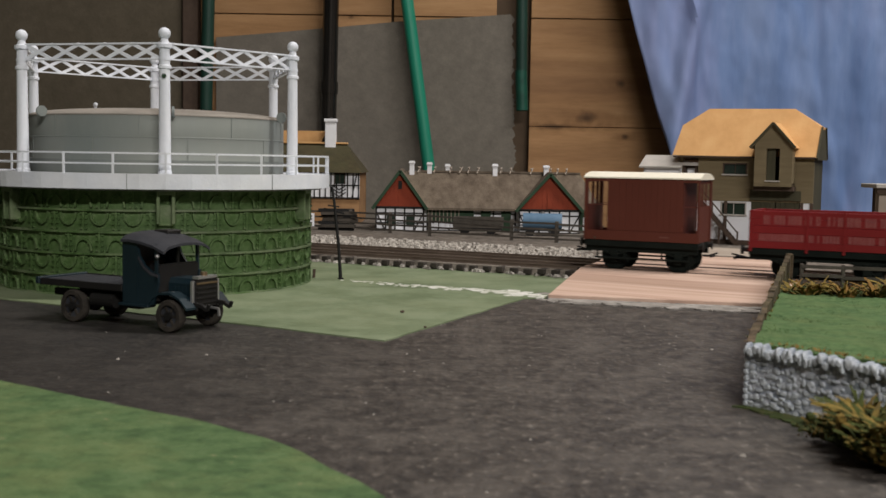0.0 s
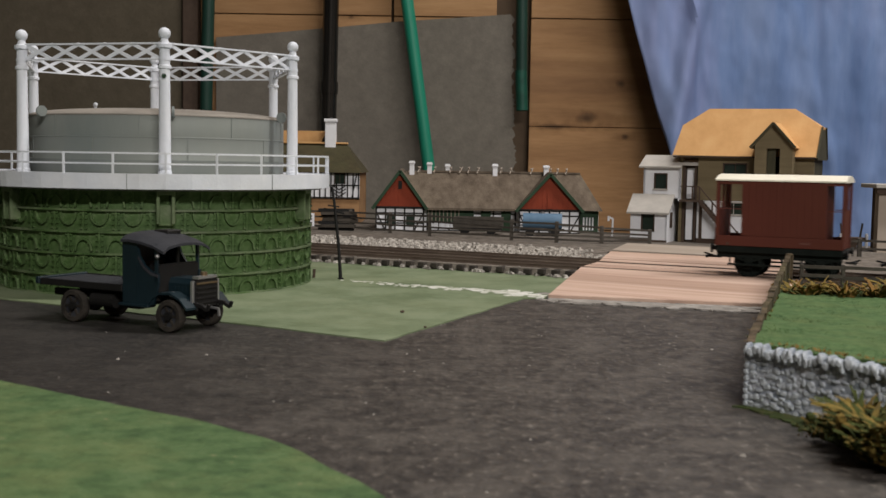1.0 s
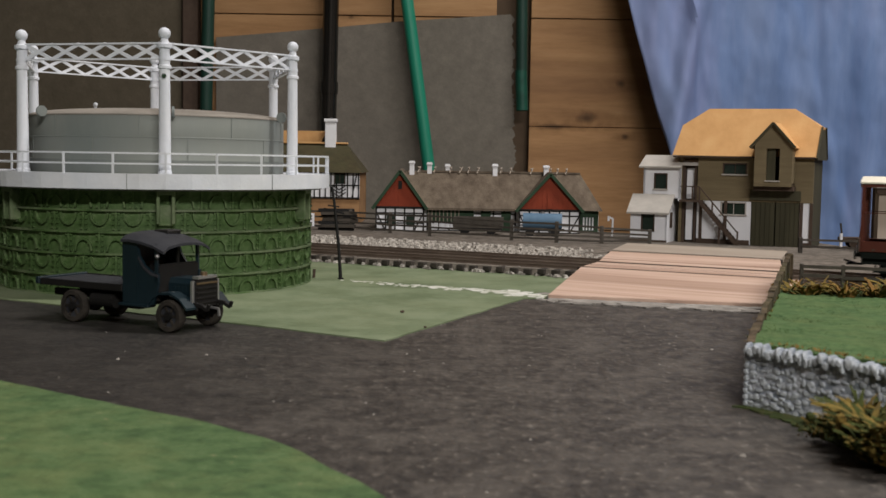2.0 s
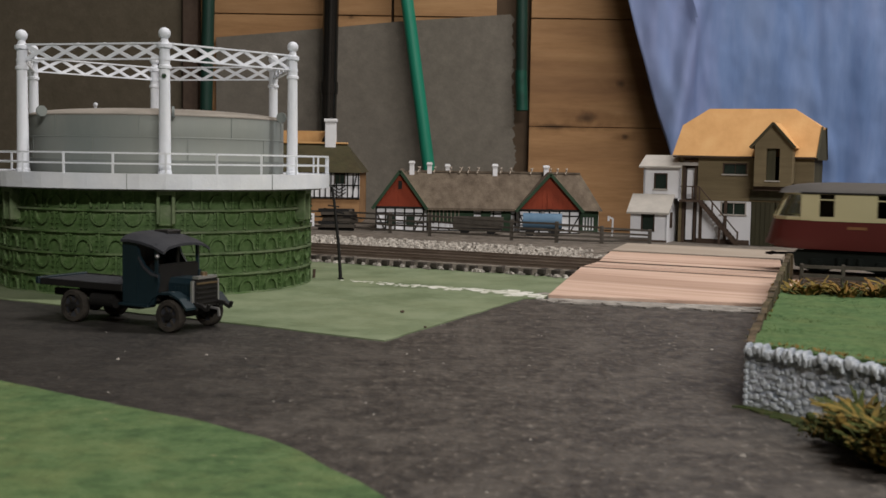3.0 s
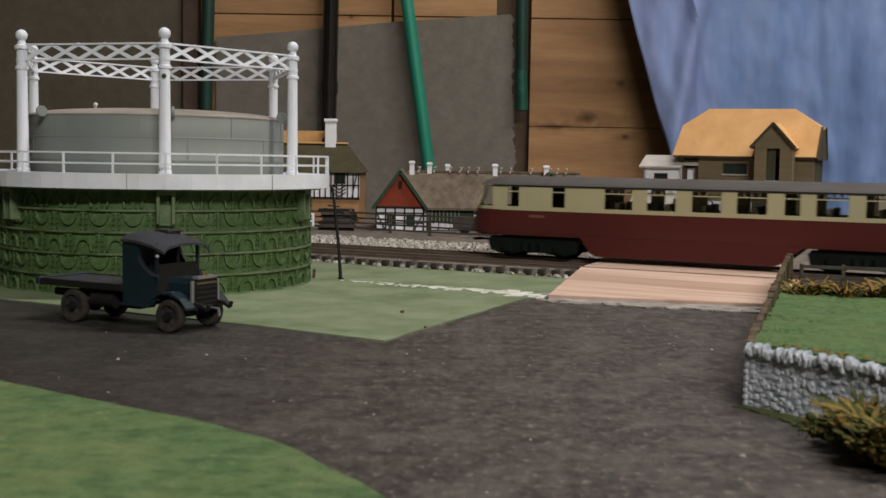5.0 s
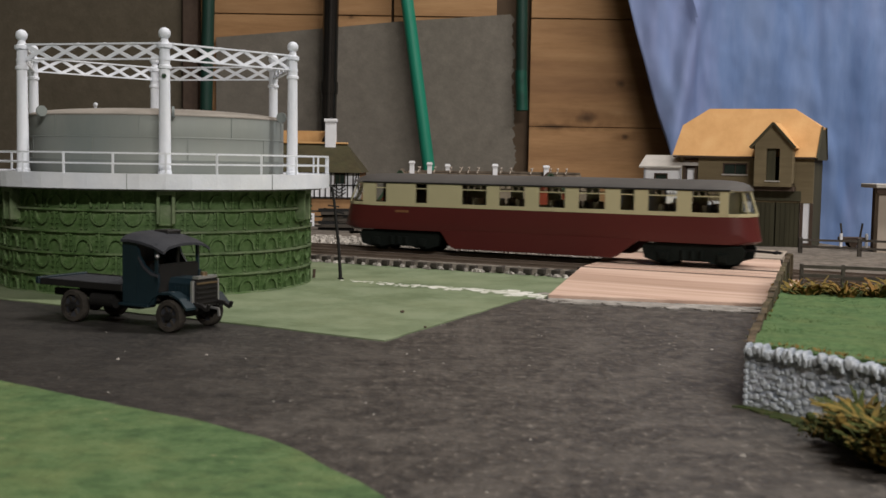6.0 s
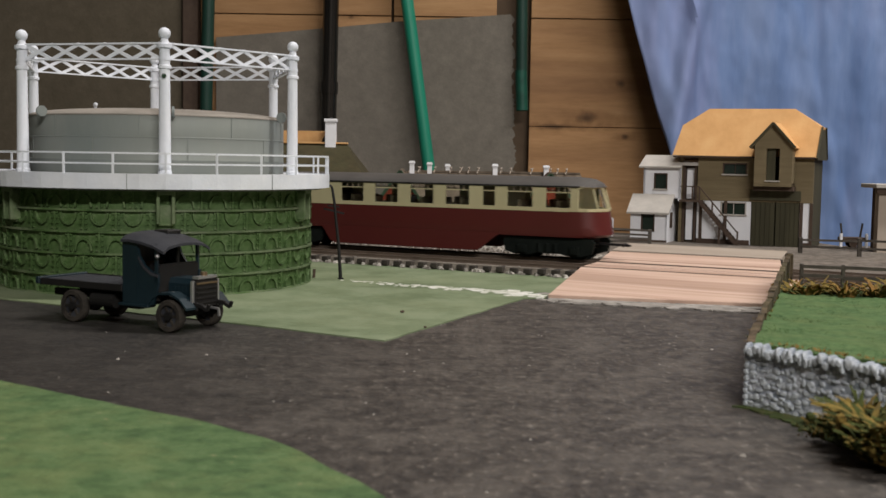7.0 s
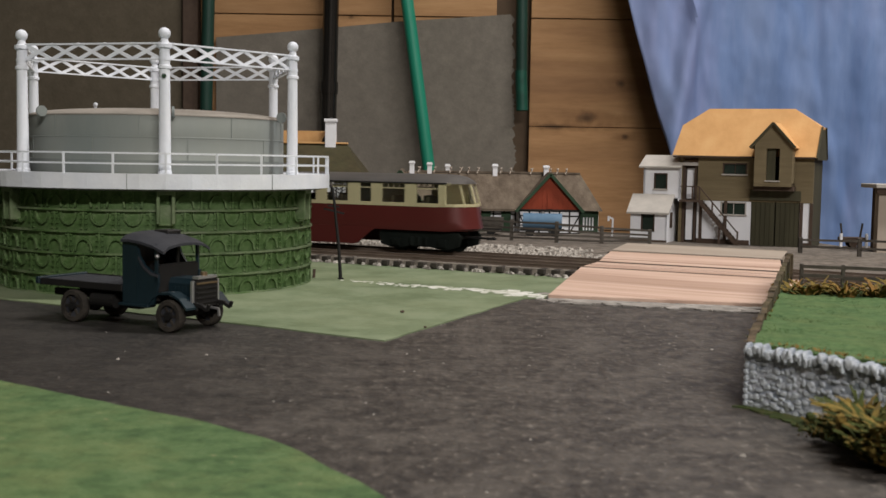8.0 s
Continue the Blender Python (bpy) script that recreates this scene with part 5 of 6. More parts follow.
def window(parent, x0, x1, z0, z1, y, bars=1, rows=0, mat=None, sill=True, deep=1.6):
    mat = mat or BROWN
    w = part("window", box(B(), x0, x1, y + deep - 0.2, y + deep + 0.2, z0, z1), GLASS_DARK, parent, "dark glazed window")
    bm = B()
    t = 0.7
    box(bm, x0 - 0.2, x0 + t, y - 0.3, y + deep, z0, z1)
    box(bm, x1 - t, x1 + 0.2, y - 0.3, y + deep, z0, z1)
    box(bm, x0 - 0.2, x1 + 0.2, y - 0.3, y + deep, z1 - t, z1 + 0.2)
    for i in range(bars):
        u = x0 + (x1 - x0) * (i + 1) / (bars + 1)
        box(bm, u - 0.25, u + 0.25, y + deep - 0.7, y + deep, z0, z1)
    for i in range(rows):
        u = z0 + (z1 - z0) * (i + 1) / (rows + 1)
        box(bm, x0, x1, y + deep - 0.7, y + deep, u - 0.25, u + 0.25)
    part("window_frame", bm, mat, w)
    if sill:
        part("window_sill", box(B(), x0 - 0.8, x1 + 0.8, y - 1.2, y + deep, z0 - 1.0, z0 + 0.1), PALE_ROOF, w)
    return w


def mill():
    ml = thing("mill", pose(0.215, 0.860, 0, 0, 0, -27), "tall olive boarded mill with orange card roof and projecting hoist bay", "building")
    up = (-2.4, 15.6, 54.6, 62.8)
    low = (-3.2, 15.8, 24.0, 33.2)
    part("upper_wall", wall_panel(B(), -21.6, 64.4, 34, 68.5, 0, 2.0, [up, (32.4, 42.0, 50.5, 68.5)]), OLIVE, ml, "olive boarded upper wall")
    for k in range(11):
        z = 34.2 + k * 3.1
        part("board", box(B(), -21.6, -2.6, -0.2, 0, z, z + 3.0), OLIVE, ml)
        if not (z + 2.85 > 54.5 and z < 63):
            part("board", box(B(), -2.6, 23.6, -0.2, 0, z, z + 3.0), OLIVE, ml)
        part("board", box(B(), 52, 64.4, -0.2, 0, z, z + 3.0), OLIVE, ml)
    part("lower_wall", wall_panel(B(), -21.6, 19.6, 0, 34, 0.4, 2.4, [low]), PLASTER, ml, "white plastered ground floor wall")
    part("lower_wall", box(B(), 55.2, 64.4, 0.4, 2.4, 0, 34), PLASTER, ml, "white plastered ground floor wall")
    for x0, x1 in ((-21.6, 19), (56, 64.4)):
        part("plinth", box(B(), x0, x1, -0.3, 0.4, 0, 4.6), BROWN, ml)
    for x in (-18.5, 0.5, 56.6, 63.6):
        part("post", box(B(), x - 1.1, x + 1.1, -0.6, 0.5, 0, 34), BROWN, ml)
    # End wall takes the darker door olive: its shade is in the colour.
    part("side_wall", box(B(), 62, 64.4, 2, 40, 0, 68.5), OLIVE_DARK, ml, "olive end wall with shade in its colour")
    part("side_wall", box(B(), -36.4, -34, 2, 40, 0, 68.5), OLIVE, ml)
    part("back_wall", box(B(), -36, 64, 40, 42, 0, 68.5), OLIVE, ml)
    part("floor_slab", box(B(), -34, 62, 2.4, 40, 33, 34.4), BROWN, ml)
    window(ml, *up, 0, 1)
    window(ml, *low, 0.4, 1, 0, PALE_ROOF)
    # half-hipped roof
    bm = B()
    pts = [(-41, -4, 68.6), (-37.5, 11, 92), (-19, 20, 105.2), (46, 20, 104.6), (67.0, 11, 90.5), (66.4, -4, 67.4), (66.4, 44, 67.4), (67.0, 30, 90.5), (-37.5, 30, 92), (-41, 44, 68.6)]
    v = [bm.verts.new(p) for p in pts]
    for f in ((0, 5, 4, 3, 2, 1), (9, 8, 2, 3, 7, 6), (1, 2, 8), (4, 7, 3), (0, 1, 8, 9), (5, 6, 7, 4), (0, 9, 6, 5)):
        bm.faces.new([v[i] for i in f])
    part("roof", bm, ORANGE_ROOF, ml, "bare orange card half-hipped roof")
    part("barge_board", bar(B(), (66.9, -4.5, 67.0), (67.6, 11, 90.5), 1.2, 1.6), OLIVE_DARK, ml)
    part("barge_board", bar(B(), (67.6, 30, 90.5), (66.9, 44.5, 67.0), 1.2, 1.6), OLIVE_DARK, ml)
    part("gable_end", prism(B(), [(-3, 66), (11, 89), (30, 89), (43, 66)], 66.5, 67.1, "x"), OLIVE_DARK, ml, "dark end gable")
    part("eaves", box(B(), -40.3, 65.6, -4.3, -3.2, 67.0, 68.1), BROWN, ml)
    # hoist bay
    bay = part("hoist_bay", wall_panel(B(), 23.8, 51.0, 46, 77, -14, -12.4, [(32.4, 42.0, 50.5, 74)]), OLIVE, ml, "projecting olive hoist bay")
    part("bay_gable", prism(B(), [(23.8, 77), (51.0, 77), (37, 92.0)], -14, -12.4), OLIVE, bay)
    for x in (23.8, 49.6):
        part("bay_side", box(B(), x, x + 1.4, -12.4, 2, 46, 77), OLIVE, bay)
    part("bay_floor", box(B(), 23.8, 51.0, -13.8, 2, 46, 48.6), BROWN, bay)
    part("bay_beam", box(B(), 22.8, 51.8, -10, 2, 42.8, 46), BROWN, bay)
    for s in (-1, 1):
        e = (37 + s * 16.4, 74.6)
        bm = prism(B(), [(37, 93.2), e, (e[0] - s * 0.6, e[1] - 0.9), (37, 91.6)], -16.5, 14)
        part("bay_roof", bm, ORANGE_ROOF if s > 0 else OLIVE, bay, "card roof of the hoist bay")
        part("bay_barge", bar(B(), (37, -16.7, 92.8), (e[0], -16.7, e[1]), 0.8, 1.6), OLIVE_DARK, bay)
    part("loading_door", box(B(), 32.4, 38.6, -11.6, -10.8, 50.5, 74), OLIVE_DARK, bay, "dark half-open loading door")
    part("door_sill", box(B(), 31.8, 42.6, -15, -11, 49.6, 50.5), PALE_ROOF, bay)
    # double doors
    for a, b in ((19.8, 37.0), (37.9, 55.0)):
        d = part("door", box(B(), a, b, 1.0, 2.0, 0, 35.4), OLIVE_DARK, ml, "tall olive double door leaf")
        k = 5
        for i in range(k):
            x = a + (b - a) * i / k
            part("board", box(B(), x + 0.15, x + (b - a) / k - 0.15, 0.6, 1.0, 0.4, 35), OLIVE_DARK, d)
    part("door_lintel", box(B(), 18.8, 56.0, -1.6, 1, 35.4, 42.8), OLIVE_DARK, ml)


mill()


def annex():
    an = thing("white_house", pose(0.215, 0.860, 0, 0, 0, -27), "small white two-storey house with pale roofs beside the mill", "building")
    w1 = (-55.3, -45.0, 42.2, 54.2)
    w2 = (-61.2, -50.8, 8.8, 22.6)
    part("lower_wall", wall_panel(B(), -70, -41, 0, 24, -14, -12.6, [w2]), PLASTER, an, "white plastered wall")
    part("side_wall", prism(B(), [(-14, 0), (-14, 24), (-2, 35.5), (26, 35.5), (26, 0)], -42.4, -41, "x"), PLASTER, an)
    part("side_wall", prism(B(), [(-12.6, 0), (-12.6, 24), (-2, 35.5), (26, 35.5), (26, 0)], -70, -68.6, "x"), PLASTER, an)
    part("upper_wall", wall_panel(B(), -64, -34.8, 35, 60, -2, -0.6, [w1]), PLASTER, an, "white plastered upper wall")
    part("upper_side", prism(B(), [(-2, 33), (-2, 60), (13, 67.5), (28, 60), (28, 33)], -36.2, -34.8, "x"), PLASTER, an)
    part("upper_side", prism(B(), [(-2, 33), (-2, 60), (13, 67.5), (28, 60), (28, 33)], -64, -62.6, "x"), PLASTER, an)
    part("back_wall", box(B(), -68, -36, 26, 28, 0, 60), PLASTER, an)
    part("skirting", box(B(), -70.2, -40.8, -14.5, -14, 0, 2.6), BROWN, an)
    window(an, *w1, -2, 0, 0, BROWN)
    window(an, *w2, -14, 0, 0, BROWN, False)
    part("side_window", box(B(), -40.9, -40.5, -6, 0, 12, 24), BROWN, an)
    part("lean_to_roof", prism(B(), [(-17, 22.6), (-17, 24.0), (-2, 38.0), (-2, 36.4)], -72.4, -38.6, "x"), PALE_ROOF, an, "pale sloping lean-to roof")
    part("roof", prism(B(), [(-5, 58.4), (-5, 59.6), (13, 68.6), (31, 59.6), (31, 58.4), (13, 67.2)], -67.2, -33.4, "x"), PALE_ROOF, an, "pale pitched roof")
    # porch at the head of the stair
    part("porch_roof", prism(B(), [(-1, 60.6), (-1, 61.8), (13, 68.7), (13, 67.4)], -33.4, -21.5, "x"), PALE_ROOF, an)
    for x in (-32.6, -23.6):
        part("porch_post", box(B(), x - 0.9, x + 0.9, 1.5, 3, 0, 61), BROWN, an)
    part("porch_door", box(B(), -31.0, -25.2, 4.0, 5.0, 35, 58.6), PLASTER, an, "white porch door")
    part("porch_back", box(B(), -34.8, -22.6, 5, 6, 0, 66), BROWN, an)
    part("lower_panel", box(B(), -30.8, -25.6, 3.0, 4.0, 3, 33), PLASTER, an)
    # outside stair
    st = part("landing", box(B(), -34, -17.6, -7, 4, 32.8, 34.2), BROWN, an, "dark wooden landing")
    a, b = Vector((-18.2, 0, 33.2)), Vector((11.6, 0, 0.6))
    for y in (-6.6, -0.6):
        part("stringer", bar(B(), (a.x, y, a.z), (b.x, y, b.z), 0.8, 2.6), BROWN, st)
    for k in range(14):
        p = a.lerp(b, (k + 0.5) / 14)
        part("tread", box(B(), p.x - 1.3, p.x + 1.3, -6.6, -0.6, p.z + 0.6, p.z + 1.3), BROWN, st)
    for y in (-6.8,):
        part("hand_rail", bar(B(), (-18.5, y, 44.6), (11.2, y, 10.8), 0.7, 0.9), BROWN, st)
        for t in (0.0, 0.34, 0.66, 1.0):
            p = a.lerp(b, t)
            part("rail_post", box(B(), p.x - 0.55, p.x + 0.55, y - 0.5, y + 0.5, p.z - 0.5, p.z + 11), BROWN, st)
        part("landing_rail", bar(bar(bar(B(), (-33, y, 44.6), (-18.5, y, 44.6), 0.7, 0.8), (-23.8, y, 34), (-23.8, y, 44.6), 0.8, 0.8), (-20.5, y, 34), (-20.5, y, 44.6), 0.8, 0.8), BROWN, st)
    part("stair_post", box(B(), -3.2, -1.8, -6.4, -5.0, 0, 16.4), BROWN, st)


annex()


def timber_front(parent, x0, x1, z1, y, step, seed, braces=True):
    """Black posts, rails and braces proud of a plaster wall."""
    k = max(1, round((x1 - x0) / step))
    for i in range(k + 1):
        x = x0 + (x1 - x0) * i / k
        part("timber_post", box(B(), x - 0.65, x + 0.65, y - 0.5, y, 0, z1), TIMBER, parent)
    for z in (z1 - 0.8, z1 * 0.76, z1 * 0.36, 0.8):
        part("timber_rail", box(B(), x0, x1, y - 0.45, y, z - 0.55, z + 0.55), TIMBER, parent)
    if braces:
        w = (x1 - x0) / k
        part("timber_brace", bar(B(), (x0 + 0.5, y - 0.25, z1 * 0.75), (x0 + w * 0.95, y - 0.25, 1.2), 0.55, 1.1), TIMBER, parent)
        part("timber_brace", bar(B(), (x1 - 0.5, y - 0.25, z1 * 0.75), (x1 - w * 0.95, y - 0.25, 1.2), 0.55, 1.1), TIMBER, parent)


def chimney(parent, x, y, z0, z1, w):
    bm = B()
    box(bm, x - w / 2, x + w / 2, y - w / 2, y + w / 2, z0, z1 - 2.0, 0.2)
    box(bm, x - w / 2 - 0.7, x + w / 2 + 0.7, y - w / 2 - 0.7, y + w / 2 + 0.7, z1 - 2.4, z1 - 0.9, 0.2)
    box(bm, x - w / 2 - 0.2, x + w / 2 + 0.2, y - w / 2 - 0.2, y + w / 2 + 0.2, z1 - 1.0, z1)
    part("chimney", bm, PLASTER, parent, "white chimney stack")


def cottages():
    ct = thing("farmhouse", pose(0, 0, 0.0005), "long low half-timbered farmhouse with brown thatch and red gables", "house")
    # main range
    part("front_wall", box(B(), -18, 134, 972, 974, 0, 21), PLASTER, ct, "white plaster wall")
    part("back_wall", box(B(), -18, 134, 1018, 1020, 0, 21), PLASTER, ct)
    part("end_wall", box(B(), 132, 134, 974, 1018, 0, 21), TRIM_GREEN, ct, "dark green end wall")
    part("wall_panel", box(B(), 116, 133.6, 971, 972, 0, 21), TRIM_GREEN, ct)
    for k in range(4):
        part("pale_slat", box(B(), 120.5 + k * 2.6, 121.8 + k * 2.6, 970.4, 971, 3, 14), PLASTER, ct)
    timber_front(ct, -14, 62, 20.5, 972, 9.5, 1, False)
    part("dark_bay", box(B(), -14.5, 26, 970.6, 971.4, 8.5, 20.5), TRIM_GREEN, ct, "dark green boarding")
    for k in range(9):
        part("bay_slat", box(B(), -13.6 + k * 3.3, -12.8 + k * 3.3, 970.2, 970.6, 9, 20), GREY_WOOD, ct)
    for k in range(5):
        part("pale_panel", box(B(), -13 + k * 5, -9.6 + k * 5, 970.2, 970.8, 3.4, 7.4), PLASTER, ct)
    for x in (36.5, 54):
        part("door", box(B(), x - 4.2, x + 4.2, 970.9, 971.6, 0, 18), TRIM_GREEN, ct, "dark green plank door")
    roof = part("roof", prism(B(), [(966, 18.6), (966, 20.6), (996, 51.5), (1026, 20.6), (1026, 18.6), (996, 49)], -37, 118, "x"), THATCH, ct, "brown thatched roof")
    # hipped end of the range
    bm = B()
    v = [bm.verts.new(p) for p in ((112, 966, 20.2), (137, 966, 19.6), (137, 1026, 19.6), (112, 1026, 20.2), (120, 996, 51.3), (112, 996, 51.3))]
    for f in ((0, 1, 4, 5), (1, 2, 4), (2, 3, 5, 4), (0, 5, 3), (0, 3, 2, 1)):
        bm.faces.new([v[i] for i in f])
    part("hip_end", bm, THATCH, roof)
    rnd = random.Random(8)
    xs = [6, 14.5, 22, 30, 50.5, 59, 77, 94, 100, 108, -30, -22, -8]
    for x in xs:
        rd = part("ridge_rider", bar(bar(B(), (x - 1.2, 992.5, 50.5), (x + 1.0 + rnd.uniform(-0.6, 0.6), 998.5, 55.6), 0.9, 0.9), (x + 1.2, 999.5, 50.5), (x - 0.6, 993.5, 55.4), 0.9, 0.9), GREY_WOOD, roof)
    part("ridge_roll", bar(B(), (-20, 996, 51.6), (120, 996, 51.6), 3.4, 1.6), THATCH, roof)
    # two cross gables
    for x0, x1, z1, pk in ((-58, -16.5, 21.0, 51.5), (64.0, 116.5, 20.4, 50.6)):
        xm = (x0 + x1) / 2
        g = part("gable_wall", box(B(), x0, x1, 958, 960, 0, z1), PLASTER, ct, "white plaster gable wall")
        part("side_wall", box(B(), x0, x0 + 1.6, 960, 1030, 0, z1), PLASTER, ct)
        timber_front(g, x0 + 0.6, x1 - 0.6, z1, 958, 8.4, 2)
        part("red_gable", prism(B(), [(x0 - 0.5, z1), (x1 + 0.5, z1), (xm, pk - 1.5)], 956.8, 958.4), GABLE_RED, g, "red boarded gable")
        for k in range(1, 12):
            u = x0 + (x1 - x0) * k / 12
            h = (pk - 3.0 - z1) * (1 - abs(u - xm) / ((x1 - x0) / 2))
            part("gable_board", box(B(), u - (x1 - x0) / 24 + 0.2, u + (x1 - x0) / 24 - 0.2, 956.5, 956.8, z1, z1 + max(1.0, h - 1.2)), GABLE_RED, g)
        part("gable_hatch", box(B(), xm - 1.6, xm + 1.6, 956.0, 956.6, pk - 15, pk - 8) if x0 < 0 else box(B(), xm - 2.2, xm + 2.2, 956.0, 956.6, z1 + 1, z1 + 15), TIMBER if x0 < 0 else GABLE_RED, g)
        part("tie_beam", box(B(), x0 - 1, x1 + 1, 956.2, 957, z1 - 0.6, z1 + 0.7), TIMBER, g)
        for s in (-1, 1):
            e = xm + s * ((x1 - x0) / 2 + 2.6)
            part("gable_roof", prism(B(), [(xm, pk), (e, z1 - 2.2), (e, z1 - 0.4), (xm, pk + 2.0)], 954, 1032), THATCH, g, "brown thatched slope")
            part("barge_board", bar(B(), (xm, 953.6, pk + 0.4), (e, 953.6, z1 - 1.6), 0.9, 2.6), TRIM_GREEN, g, "dark green barge board")
        for x, w in ((x0 + 13, 6.5), (x0 + 29.5, 6.5)):
            part("window", box(B(), x - w / 2, x + w / 2, 957.2, 957.7, 5, 15), GLASS_DARK, g)
    for x, y, z1, w in ((-28.5, 995, 60.6, 4.2), (-13.0, 996, 59.6, 4.0), (3.0, 1000, 58.2, 3.8), (44.8, 995, 59.0, 4.2), (89.5, 990, 58.4, 4.4)):
        chimney(ct, x, y, 44, z1, w)


cottages()


def timber_house():
    th = thing("timber_house", pose(0, 0, 0.0005), "tall half-timbered house with mossy roof and white chimney", "house")
    part("lower_wall", box(B(), -250, -79.6, 1062, 1064, 0, 24), BOARD, th, "brown boarded ground floor")
    for k in range(9):
        part("cladding_board", box(B(), -160 + k * 9, -151.6 + k * 9, 1061.4, 1062, 0, 23), BOARD, th)
    up = part("upper_wall", box(B(), -250, -79.6, 1060, 1062, 24, 49), PLASTER, th, "white plaster upper wall")
    part("side_wall", box(B(), -81.6, -79.6, 1062, 1150, 0, 49), BOARD, th)
    part("back_wall", box(B(), -250, -79.6, 1148, 1150, 0, 49), BOARD, th)
    for k in range(16):
        x = -80.4 - k * 5.2
        part("timber_post", box(B(), x - 0.6, x + 0.6, 1059.4, 1060, 24, 49), TIMBER, up)
    for z in (24.8, 36.5, 48.4):
        part("timber_rail", box(B(), -170, -79.6, 1059.5, 1060, z - 0.6, z + 0.6), TIMBER, up)
    for s in (-1, 1):
        for k in range(3):
            part("timber_brace", bar(B(), (-98.6, 1059.2, 26 + k * 3.2), (-98.6 + s * 6.2, 1059.2, 30 + k * 3.2), 0.5, 1.0), TIMBER, up)
    part("timber_brace", bar(B(), (-86.5, 1059.3, 25), (-82, 1059.3, 48), 0.6, 1.1), TIMBER, up)
    window(th, -103, -93, 38, 48, 1058.6, 1, 0, BROWN, False, 0.8)
    bm = B()
    v = [bm.verts.new(p) for p in ((-256, 1054, 48.5), (-77, 1054, 48.5), (-77, 1156, 48.5), (-256, 1156, 48.5), (-95, 1100, 76), (-256, 1100, 76))]
    for f in ((0, 1, 4, 5), (1, 2, 4), (2, 3, 5, 4), (0, 5, 3), (0, 3, 2, 1)):
        bm.faces.new([v[i] for i in f])
    part("roof", bm, material("mossy_roof", [(0.05, 0.042, 0.022), (0.08, 0.066, 0.034)], 0.95, 90, bump=0.5, dirt=(0.05, 0.058, 0.025)), th, "mossy brown hipped roof")
    part("ridge_board", box(B(), -250, -94, 1096, 1104, 75.6, 77.4, 0.4), ORANGE_ROOF, th, "orange bare ridge board")
    part("ridge_slope", prism(B(), [(-250, 77.4), (-122, 77.4), (-116, 88.5), (-250, 88.5)], 1112, 1114), ORANGE_ROOF, th, "orange bare card panel")
    bm = B()
    box(bm, -116, -105.6, 1094, 1105, 70, 97, 0.4)
    box(bm, -117.0, -104.6, 1092.6, 1106.4, 97, 100, 0.4)
    part("chimney", bm, PLASTER, th, "white chimney stack")


timber_house()


# ---- fences and things on the yard ----
def fence(name, posts, rails, label, mat, w=1.5, rail=1.1):
    """Posts as (x, y, ground, height); rails as fractions of the height."""
    th = thing(name, Matrix(), label, "fence")
    for x, y, z, h in posts:
        part("post", box(B(), x - w, x + w, y - w * 0.7, y + w * 0.7, z, z + h, 0.3), mat, th)
    rnd = random.Random(len(posts))
    for (x0, y0, z0, h0), (x1, y1, z1, h1) in zip(posts, posts[1:]):
        for f in rails:
            part("rail", bar(B(), (x0, y0 - w * 0.7, z0 + h0 * f + rnd.uniform(-0.4, 0.4)), (x1, y1 - w * 0.7, z1 + h1 * f + rnd.uniform(-0.4, 0.4)), 0.8, rail), mat, th)
    return th


fence("fence", [(-155, 985, 0, 19), (-116, 963, 0, 19), (-79, 955, 0, 19), (-44, 929, 0, 18.5), (-11, 902, 0, 19.5), (52.6, 865, 0, 17.2), (85.5, 847, 0, 17), (119, 843, 0, 14.4), (156.6, 851, 0, 12.0)],
      (0.22, 0.42, 0.64, 0.88), "long weathered four-rail wooden fence behind the tracks", FENCE, 1.4, 1.5)
fence("fence", [(249, 782, 0, 12), (281, 757, 0, 13.5), (330, 733, 0, 13), (380, 708, 0, 13)], (0.5, 0.86), "low weathered two-rail fence beyond the crossing", FENCE, 1.4, 1.5)
fence("fence", [(168.3, 525.3, 3, 12.4), (184.9, 517.2, 3, 12.8), (206.5, 506.3, 3, 12.8), (229.4, 494.6, 3, 12.8), (258.1, 479.9, 3, 12.8), (315.5, 450.7, 3, 12.8)], (0.55, 0.9), "low grey wooden fence between the bank and the track", FENCE, 0.9, 1.5)


def tank_wagon():
    th = thing("tank_wagon", pose(0.0815, 0.925, 0.0005, 0, 0, -6), "small faded blue tank wagon standing in the yard", "wagon")
    part("barrel", cyl(B(), (-16, 0, 12.5), (16, 0, 12.5), 6.6, 24), TANK_BLUE, th, "faded blue barrel", smooth=True)
    for x in (-9, 9):
        part("band", cyl(B(), (x - 0.6, 0, 12.5), (x + 0.6, 0, 12.5), 6.8, 24), TANK_BLUE, th)
    part("filler", cyl(B(), (0, 0, 18.5), (0, 0, 20.4), 1.8, 12), STEEL, th)
    part("frame", box(B(), -18, 18, -6, 6, 4.6, 6.4, 0.2), BLACK, th)
    for x in (-10, 10):
        for y in (-6, 6):
            part("wheel", cyl(B(), (x, y - 0.8, 3.6), (x, y + 0.8, 3.6), 3.6, 18), BLACK, th)


